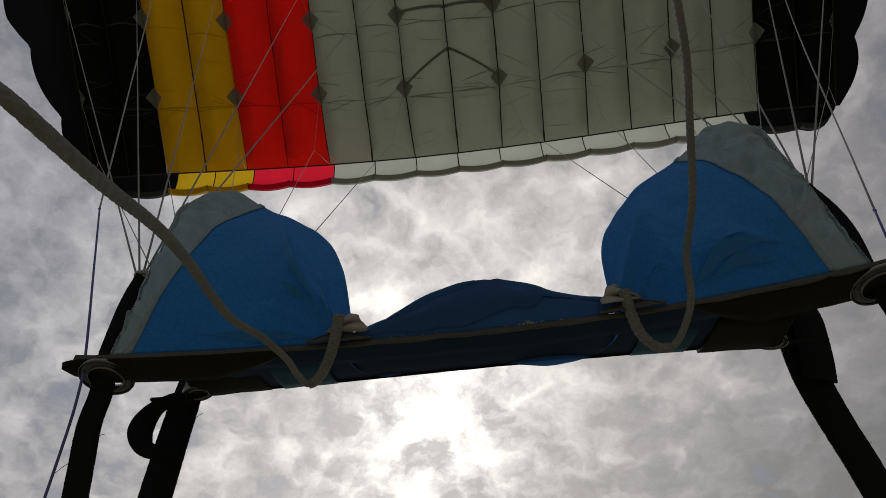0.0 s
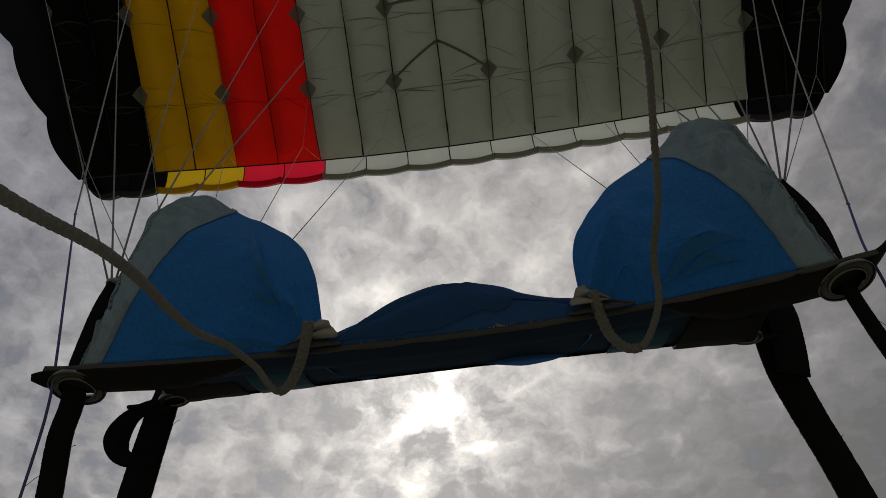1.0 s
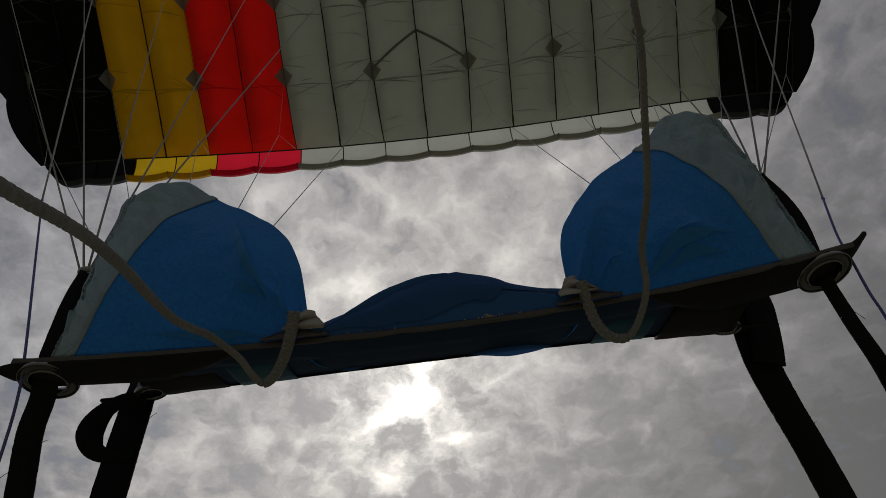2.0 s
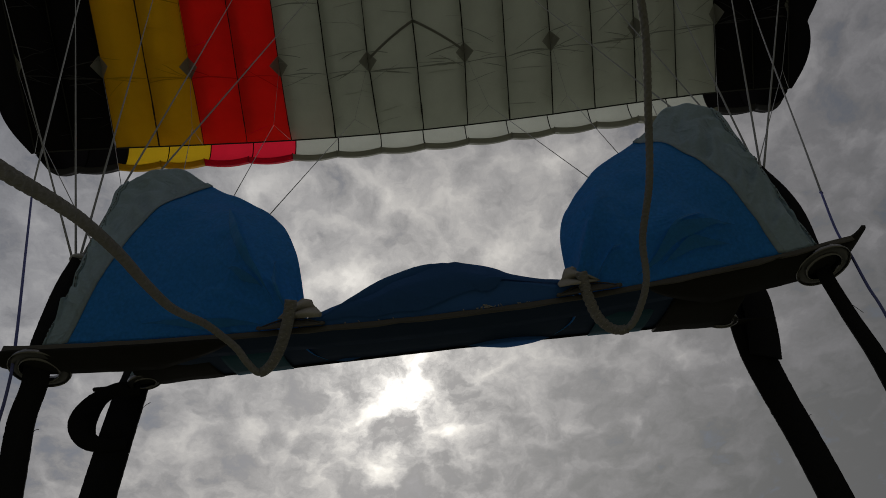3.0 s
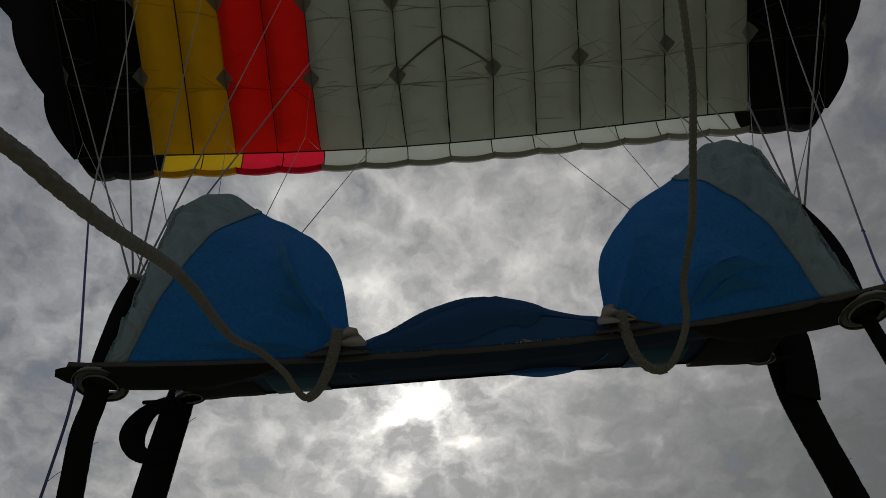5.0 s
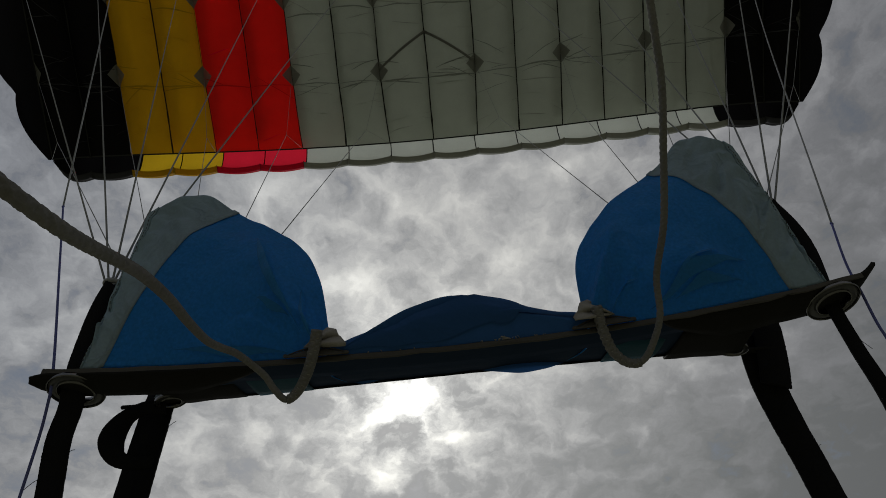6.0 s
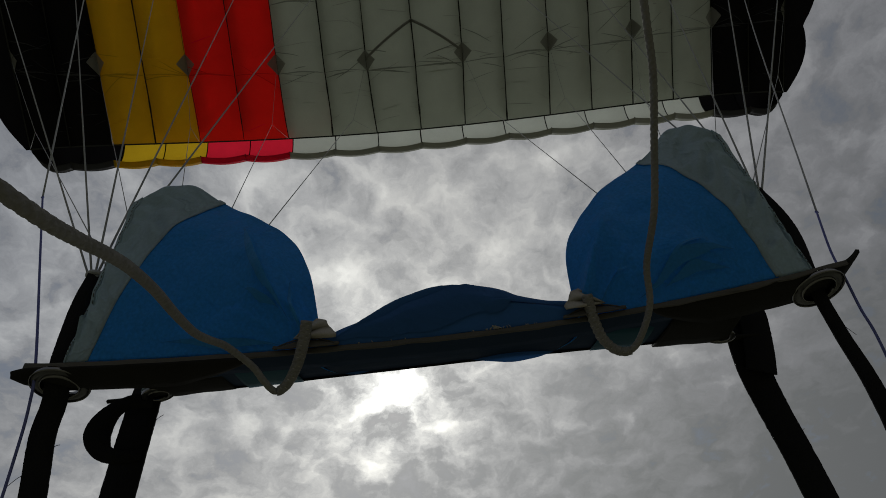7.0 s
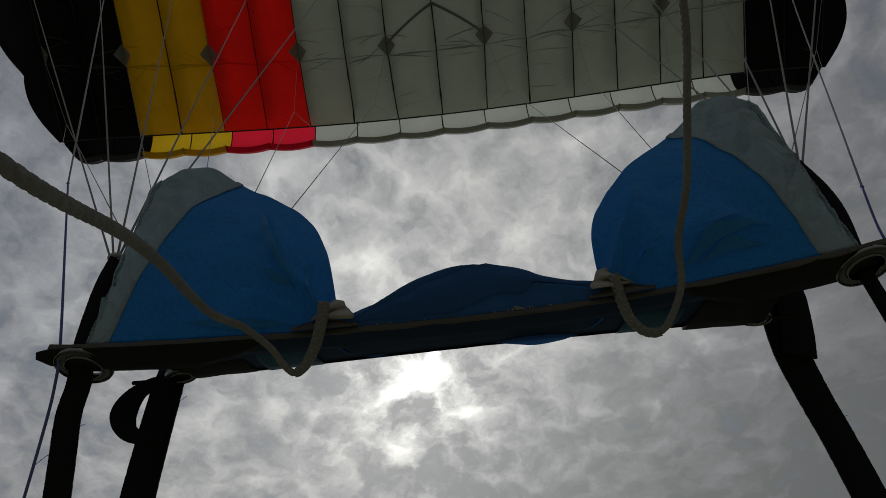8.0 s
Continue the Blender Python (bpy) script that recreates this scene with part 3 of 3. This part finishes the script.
def build_slider():
    slider = tagged(new("collapsed_slider"), "blue nylon slider with pale bands, blown up over the risers", "parachute slider")
    vs = [k / 72 for k in range(73)] + [1 + k / 16 for k in range(1, 17)]
    for side in (-1, 1):
        def strip(s0, s1, n):
            return [[dome_point(side, s0 + (s1 - s0) * k / n, v) for v in vs] for k in range(n + 1)]
        part("blue_panel", sheet(strip(SEAM_AT[side], 1.0, 110), 0.0006), BLUE, slider, "bright blue panel, billowing and creased at the knot")
        # a darker strip along each main crease paints its shade
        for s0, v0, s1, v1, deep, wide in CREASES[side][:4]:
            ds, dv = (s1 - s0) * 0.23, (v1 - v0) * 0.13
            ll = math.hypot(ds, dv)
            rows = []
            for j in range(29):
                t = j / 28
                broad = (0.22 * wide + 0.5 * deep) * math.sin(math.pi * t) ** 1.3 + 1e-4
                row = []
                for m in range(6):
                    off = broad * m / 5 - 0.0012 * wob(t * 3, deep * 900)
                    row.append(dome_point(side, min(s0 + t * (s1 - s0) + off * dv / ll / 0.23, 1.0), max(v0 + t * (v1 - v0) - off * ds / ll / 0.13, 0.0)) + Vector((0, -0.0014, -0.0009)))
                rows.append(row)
            part("fold", sheet(rows), BLUE_SHADE, slider, "darker blue strip painting the shade of a fold")
        part("pale_side_band", sheet(strip(0.0, SEAM_AT[side] + 0.002, 34), 0.0008), PALE, slider, "pale grey-blue band with a stitched edge")
        rows = [[dome_point(side, s, v) + Vector((0, -0.0015, 0)) for s in (-0.004, 0.012, 0.03)] for v in vs]
        part("edge_tape", sheet(rows, 0.0012), PALE, slider)
        rows = [[dome_point(side, s, v) + Vector((0, -0.0016, 0.0004)) for s in (SEAM_AT[side] - 0.012, SEAM_AT[side], SEAM_AT[side] + 0.012)] for v in vs]
        part("seam", sheet(rows, 0.0008), PALE, slider)
        bm = bmesh.new()
        for k in range(46):
            v = 0.03 + 0.95 * k / 46
            tube([dome_point(side, 0.022, v + 0.011 * j) + Vector((0, -0.0020, 0)) for j in (0, 0.5, 1)], 0.00035, 5, bm=bm)
        part("stitching", bm, TAPE, slider, "dark zigzag stitches")
    xs = [-0.122 + 0.244 * k / 50 for k in range(51)]
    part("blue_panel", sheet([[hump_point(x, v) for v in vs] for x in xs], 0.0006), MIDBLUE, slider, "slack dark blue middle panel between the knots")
    # shade of the slack folds as darker strips: a long one from knot to knot, and a short mouth beside it
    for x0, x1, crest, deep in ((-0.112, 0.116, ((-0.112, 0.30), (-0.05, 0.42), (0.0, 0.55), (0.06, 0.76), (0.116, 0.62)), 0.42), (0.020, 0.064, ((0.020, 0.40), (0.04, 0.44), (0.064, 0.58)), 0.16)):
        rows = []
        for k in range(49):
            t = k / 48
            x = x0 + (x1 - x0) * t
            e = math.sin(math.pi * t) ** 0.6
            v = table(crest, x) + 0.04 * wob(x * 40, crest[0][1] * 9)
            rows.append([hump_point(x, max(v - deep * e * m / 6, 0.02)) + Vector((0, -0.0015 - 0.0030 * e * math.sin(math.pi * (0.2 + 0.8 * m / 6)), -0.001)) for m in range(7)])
        part("fold", sheet(rows), MID_SHADE, slider, "darker blue strip painting the shade below a slack fold")
    # rear and front edges: flat cloth with a tape along the edge, grey corner gussets
    part("rear_edge_cloth", sheet(band(hem_rear, IN_REAR, -0.365, 0.355, 0.033), 0.001), NAVY, slider)
    part("front_edge_cloth", sheet(band(hem_front, IN_FRONT, -0.30, 0.30, 0.098, 0.004), 0.001), NAVY, slider)
    for side in (-1, 1):
        rows = band(lambda x: hem_front(x) + Vector((0, 0, -0.003)), IN_FRONT, side * 0.172, side * 0.235, 0.060, 0.003, 16)
        part("pale_front_patch", sheet(rows, 0.001), TEAL, slider, "dull teal patch under the front edge")
    for x0, x1, sag in ((-0.132, -0.085, 0.011), (0.02, 0.135, 0.020)):
        rows = []
        for k in range(25):
            x = x0 + (x1 - x0) * k / 24
            low = sag * math.sin(math.pi * k / 24) * (1 + 0.12 * wob(x * 30, 3))
            p = hem_front(x)
            e = math.sin(math.pi * k / 24) ** 0.5 + 1e-3
            rows.append([p + Vector((0, -e * (0.006 + 0.010 * math.sin(math.pi * t)), 0.012 * e - (low + 0.009 * e) * t)) for t in (0.4, 0.55, 0.7, 0.85, 1)])
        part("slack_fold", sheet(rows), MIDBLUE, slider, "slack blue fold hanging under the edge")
    part("rear_hem_tape", sheet(band(hem_rear, Vector((0, 0.4, -0.9)), -0.385, 0.385, 0.0050, taper=lambda x: 1 + 0.35 * wob(x * 60, 2)), 0.0018), TAPE, slider, "frayed grey hem tape")
    part("front_hem_tape", sheet(band(hem_front, Vector((0, -0.5, -0.6)), -0.34, 0.34, 0.006), 0.0018), HEM, slider)
    for side in (-1, 1):
        for end, edge, inward in ((0, hem_rear, Vector((0, 0.985, 0.17))), (1, hem_front, IN_FRONT)):
            reach = (0.393 if side < 0 else 0.410, 0.185) if end == 0 else (0.392, 0.25)
            if end == 0:
                taper = lambda x, r=reach: (0.22 + 0.78 * min(1, max(0, r[0] - abs(x)) / 0.022) ** 0.5) * min(1, 0.05 + ((abs(x) - r[1]) / 0.075) ** 0.7)
            else:
                taper = lambda x: 0.16 if abs(x) > 0.341 else 0.16 + 0.84 * min(1, (0.341 - abs(x)) / 0.012)
            rows = band(lambda x, e=edge, sd=side, en=end: e(x) + Vector((0, 0, -0.004 + (0 if en else (9.0 if sd > 0 else -11.0) * max(0, abs(x) - 0.372) ** 2))), inward, side * reach[0], side * reach[1], (0.041 if side > 0 else 0.0315) if end == 0 else 0.078 if side > 0 else 0.050, 0.002, 60, taper)
            gusset = part("corner_gusset", sheet(rows, 0.003), HEM, slider, "stiff grey corner gusset")
            g = edge(side * 0.360) + inward * 0.0215 + Vector((0, 0, -0.004)) if end == 0 else edge(side * 0.331) + inward * 0.017 + Vector((0, 0.43, -0.90)) * 0.005
            axis = Vector((0.0, -0.17, 0.985)) if end == 0 else Vector((0.25 * side, -0.40, 0.88)).normalized()
            r0, r1 = (0.0155, 0.0240) if end == 0 else (0.0105, 0.0165)
            g += axis * (-0.0040 if end == 0 else 0)
            # flange coloured dark for the ground it mirrors; brighter rims carry the glints
            part("grommet", ring(g, axis, r0, r1, 0.0014), DARK_FLANGE, gusset, "nickel-plated grommet with its flange coloured dark")
            part("barrel_rim", ring(g, axis, r0 - 0.0006, r0 + 0.0008, 0.0024), STEEL, gusset, "rim in brighter metal")
            part("outer_rim", ring(g, axis, r1 - 0.0003, r1 + 0.0005, 0.0016), STEEL, gusset, "rim in brighter metal")
    # gathered knots: a fan of pleated cream cloth, and the drawstring channel gaping like a leaf
    for side in (-1, 1):
        pivot = hem_rear(0.140 * side) + Vector((0, -0.010, 0.004))
        near = Vector((0, -0.62, -0.78))
        rows = []
        for k in range(57):
            a = -0.10 + 0.95 * k / 56
            reach = 0.037 * (1 - 0.07 * abs(math.sin(a * 5.5))) * (1 - 0.20 * (k / 56))
            row = []
            for j in range(13):
                t = j / 12
                lift = 0.0036 * math.sin(a * 11.0 + 0.7 * side + 2.2 * t) * math.sin(math.pi * (0.12 + 0.80 * t)) + 0.0016 * wob(a * 6, t * 4, side)
                row.append(pivot + Vector((-side * math.cos(a), -0.32 * math.sin(a), 0.80 * math.sin(a))) * (reach * t) + near * (lift + 0.004 * math.sin(math.pi * t)))
            rows.append(row)
        part("gathered_cuff", sheet(rows, 0.0008), KNOT, slider, "pleated cream cuff where the cloth is gathered")
        rows, upper, lower = [], [], []
        for k in range(21):
            t = k / 20
            x = (0.104 + 0.054 * t) * side
            high = 0.0048 * math.sin(math.pi * t) ** 0.9 + 0.0005
            c = hem_rear(x) + Vector((0, -0.0035 - 0.004 * math.sin(math.pi * t), -0.001))
            rows.append([c + Vector((0, -0.0012 * (1 - j * j), high * j)) for j in (-1, -0.6, 0, 0.6, 1)])
            upper.append(c + Vector((0, -0.001, high)))
            lower.append(c + Vector((0, -0.001, -high)))
        channel = part("drawstring_channel", sheet(rows, 0.0008), TAPE, slider, "drawstring channel gaping like a leaf")
        part("channel_edge", tube(upper, 0.0007, 6), TAPE, channel)
        part("channel_edge", tube(lower, 0.0007, 6), TAPE, channel)
        for end in (0, -1):
            bm = bmesh.new()
            bmesh.ops.create_icosphere(bm, subdivisions=2, radius=0.0021, matrix=Matrix.Translation(upper[end]) @ Matrix.Diagonal((1.5, 0.8, 0.9, 1)))
            for v in bm.verts:
                v.co += (v.co - upper[end]) * 0.5 * wob(v.co.x * 700, v.co.y * 700, v.co.z * 700)
            part("bar_tack", bm, TAPE, channel)
    # frayed threads along the edge tape
    rng = random.Random(5)
    for x0, n in ((0.045, 11), (0.068, 4), (-0.062, 4), (0.02, 4)):
        bm = bmesh.new()
        for k in range(n):
            x = x0 + rng.gauss(0, 0.012)
            p = hem_rear(x) + Vector((0, -0.001, 0))
            q = p + Vector((rng.uniform(-0.009, 0.009), -0.002, rng.uniform(0.002, 0.009)))
            tube(smooth_curve((p, p.lerp(q, 0.5) + Vector((0, 0, rng.uniform(0, 0.002))), q), 3), rng.uniform(0.0003, 0.0008), 4, bm=bm)
        part("fray", bm, KNOT, slider, "frayed beige threads")
    return slider


build_slider()


def build_cord(points, hold, label):
    """A thick braided draw cord; its stitched stub stands up from the slider's knot."""
    coarse = smooth_curve(points, 24)
    along = [0.0]
    for a, b in zip(coarse, coarse[1:]):
        along.append(along[-1] + (b - a).length)
    step = 0.0007
    path, k = [], 0
    for m in range(int(along[-1] / step)):
        while along[k + 1] < m * step:
            k += 1
        path.append(coarse[k].lerp(coarse[k + 1], (m * step - along[k]) / (along[k + 1] - along[k])))
    cord = part("draw_cord", tube(path, 0.00255, 20, 0.85), CORD)
    tagged(cord, label, "cord", "slider draw cords")
    first, n = 0, int(along[24 * 5] / step)
    part("stitched_stub", tube(path[first:n], [0.0045 - 0.0010 * (k / (n - first)) ** 2 for k in range(n - first)], 20, 0.85), CORD, cord, "doubled and stitched cord end")
    for k in range(first + 5, n - 4, 5):
        c, ahead = path[k], (path[k + 1] - path[k - 1]).normalized()
        part("stitch", ring(c, ahead, 0.0041 - 0.0009 * (k / n) ** 2, 0.0046 - 0.0010 * (k / n) ** 2, 0.0003, 14), KNOT, cord)
    knot = [path[n // 3].lerp(hold, t) for t in (0, 0.33, 0.66, 1)]
    part("anchor_loop", tube(smooth_curve(knot, 4), 0.0022, 10), CORD, cord)
    return cord


build_cord([(-0.1265, 0.2725, 0.3735), (-0.129, 0.282, 0.367), (-0.133, 0.293, 0.3595), (-0.139, 0.305, 0.352), (-0.148, 0.316, 0.344), (-0.157, 0.318, 0.3395), (-0.1653, 0.3095, 0.3434), (-0.172, 0.2975, 0.3483),
            (-0.1791, 0.2815, 0.3463), (-0.1835, 0.2615, 0.3371), (-0.1853, 0.2408, 0.3202), (-0.1835, 0.2203, 0.3029), (-0.1775, 0.1886, 0.2803), (-0.1695, 0.1568, 0.2575), (-0.1617, 0.1281, 0.233), (-0.1561, 0.1101, 0.2141),
            (-0.1518, 0.0942, 0.1963), (-0.1479, 0.0809, 0.1818), (-0.1466, 0.0701, 0.1729), (-0.148, 0.0596, 0.1674), (-0.1555, 0.0489, 0.1682), (-0.175, 0.0361, 0.1766), (-0.2232, 0.0188, 0.2008)],
           hem_rear(-0.134), "grey braided draw cord blown aside from the slider's knot")
build_cord([(0.1245, 0.2775, 0.3745), (0.126, 0.288, 0.3675), (0.129, 0.300, 0.3585), (0.134, 0.311, 0.350), (0.144, 0.318, 0.342), (0.156, 0.316, 0.339), (0.166, 0.303, 0.344), (0.174, 0.279, 0.354),
            (0.173, 0.247, 0.368), (0.175, 0.198, 0.374), (0.172, 0.141, 0.386), (0.169, 0.093, 0.397), (0.161, 0.055, 0.403), (0.155, 0.027, 0.408), (0.149, -0.002, 0.413), (0.143, -0.034, 0.416)],
           hem_rear(0.131), "grey braided draw cord blowing up beside the creased blue panel")


# ---- risers ----
def ribbon(points, widths, facing, thick=0.0035, step=26, bm=None):
    """Flat webbing along a path. facing: the direction that the flat side turns to, start and end."""
    path = smooth_curve(points, step)
    n = len(path)
    own = bm or bmesh.new()
    rings = []
    for k, c in enumerate(path):
        t = k / (n - 1)
        ahead = (path[min(k + 1, n - 1)] - path[max(k - 1, 0)]).normalized()
        face = Vector(facing[0]).lerp(Vector(facing[1]), t)
        face = (face - ahead * face.dot(ahead)).normalized()
        side = ahead.cross(face)
        w = table(widths, t) / 2
        tooth = 0.013 * (k % 2) * (1 + wob(k * 0.7, 9))
        w1, w2 = w * (1 + tooth + 0.03 * wob(k * 0.35, 1)), w * (1 + tooth + 0.03 * wob(k * 0.35, 5))
        h = thick / 2
        rings.append([own.verts.new(c + side * a + face * b) for a, b in ((-w1, -h * 0.5), (-w1 * 0.94, -h), (w2 * 0.94, -h), (w2, -h * 0.5), (w2, h * 0.5), (w2 * 0.94, h), (-w1 * 0.94, h), (-w1, h * 0.5))])
    for a, b in zip(rings, rings[1:]):
        for j in range(8):
            own.faces.new((a[j], a[(j + 1) % 8], b[(j + 1) % 8], b[j]))
    own.faces.new(rings[0][::-1])
    own.faces.new(rings[-1])
    return own


def build_riser(name, points, widths, facing, link, label, loop=None, loop_label="black webbing dive loop standing open"):
    riser = part(name, ribbon(points, widths, facing, 0.005), WEB)
    tagged(riser, label, "riser", "risers")
    # soft link of wound line at the top
    for k in range(3):
        c = Vector(link) + Vector((0.003 * (k - 1), 0.002 * k, 0))
        top = Vector(points[0])
        coil = [c.lerp(top, t / 9) + Vector((0.006 * math.cos(t), 0.004 * math.sin(t), 0)) for t in [j * 0.9 for j in range(12)]]
        part("soft_link", tube(smooth_curve(coil, 2), 0.0022, 6), LINE, riser, "wound white line link")
    if loop:
        part("dive_loop", ribbon(*loop), WEB, riser, loop_label)
    # loose threads from the worn edge
    rng = random.Random(round(points[1][0] * 1000))
    path = smooth_curve(points, 10)
    for k in range(7):
        c = path[rng.randrange(18, len(path) - 12)] + Vector((rng.choice((-1, 1)) * table(widths, 0.6) * 0.48, -0.002, 0))
        q = c + Vector((rng.uniform(-0.012, 0.012), rng.uniform(-0.004, 0.004), rng.uniform(-0.010, 0.010)))
        part("thread", tube(smooth_curve((c, c.lerp(q, 0.5) + Vector((0, 0, 0.002)), q), 4), 0.0003, 4), WEB, riser)
    return riser


build_riser("rear_riser", [(-0.367, 0.272, 0.497), (-0.368, 0.290, 0.452), (-0.364, 0.312, 0.396), (-0.365, 0.332, 0.373), (-0.372, 0.352, 0.352), (-0.374, 0.382, 0.320), (-0.377, 0.45, 0.245), (-0.380, 0.53, 0.155)],
            ((0, 0.013), (0.1, 0.0175), (0.25, 0.0185), (1, 0.021)), ((0.35, -0.5, -0.6), (0.35, -0.5, -0.6)), REAR_LINK[-1], "black webbing rear riser through the slider's grommet")
build_riser("rear_riser", [(0.380, 0.263, 0.524), (0.383, 0.288, 0.460), (0.366, 0.310, 0.394), (0.365, 0.335, 0.347), (0.372, 0.366, 0.302), (0.380, 0.43, 0.225), (0.388, 0.51, 0.13)],
            ((0, 0.013), (0.1, 0.0185), (0.28, 0.0150), (0.42, 0.0115), (1, 0.0175)), ((-0.35, -0.5, -0.6), (-0.35, -0.5, -0.6)), REAR_LINK[1], "black webbing rear riser through the slider's grommet")
build_riser("front_riser", [(-0.370, 0.425, 0.546), (-0.357, 0.420, 0.490), (-0.351, 0.425, 0.445), (-0.352, 0.453, 0.374), (-0.353, 0.51, 0.24), (-0.354, 0.57, 0.11)],
            ((0, 0.03), (0.2, 0.034), (1, 0.0335)), ((0.1, -0.6, -0.7), (0.1, -0.6, -0.7)), FRONT_LINK[-1], "black webbing front riser with an open dive loop",
            ([(-0.337, 0.414, 0.449), (-0.359, 0.411, 0.446), (-0.377, 0.415, 0.437), (-0.386, 0.424, 0.419), (-0.377, 0.434, 0.402), (-0.359, 0.438, 0.395), (-0.337, 0.440, 0.396)],
             ((0, 0.016), (0.25, 0.016), (0.5, 0.026), (0.72, 0.016), (1, 0.011)), ((0.35, -0.55, -0.65), (0.35, -0.55, -0.65)), 0.003))
build_riser("front_riser", [(0.386, 0.415, 0.546), (0.376, 0.416, 0.500), (0.369, 0.430, 0.470), (0.364, 0.453, 0.430), (0.367, 0.478, 0.388), (0.371, 0.505, 0.334), (0.373, 0.555, 0.23), (0.375, 0.61, 0.11)],
            ((0, 0.040), (0.4, 0.038), (0.65, 0.0335), (1, 0.0325)), ((-0.1, -0.6, -0.7), (-0.1, -0.6, -0.7)), FRONT_LINK[1], "black webbing front riser with its dive loop folded flat",
            ([(0.392, 0.407, 0.522), (0.388, 0.414, 0.487), (0.382, 0.426, 0.462), (0.374, 0.438, 0.438), (0.366, 0.449, 0.418)], ((0, 0.036), (1, 0.034)), ((-0.1, -0.6, -0.7), (-0.1, -0.6, -0.7)), 0.004), "black webbing dive loop folded flat")

build_steering_line("steering_line", [(-0.552, 0.262, 0.725), (-0.82, -0.03, 1.60), (-1.30, -0.42, 3.0), (-1.80, -0.90, 4.6)],
                    [(-0.552, 0.262, 0.725), (-0.468, 0.282, 0.5625), (-0.384, 0.302, 0.400), (-0.379, 0.325, 0.365), (-0.386, 0.356, 0.332), (-0.404, 0.42, 0.262), (-0.425, 0.50, 0.17)])
build_steering_line("steering_line", [(0.490, 0.313, 0.545), (1.00, 0.13, 1.55), (1.65, -0.25, 2.9), (2.45, -0.75, 4.55)],
                    [(0.490, 0.313, 0.545), (0.435, 0.313, 0.455), (0.400, 0.308, 0.395), (0.389, 0.318, 0.360), (0.392, 0.34, 0.33), (0.404, 0.42, 0.25)])
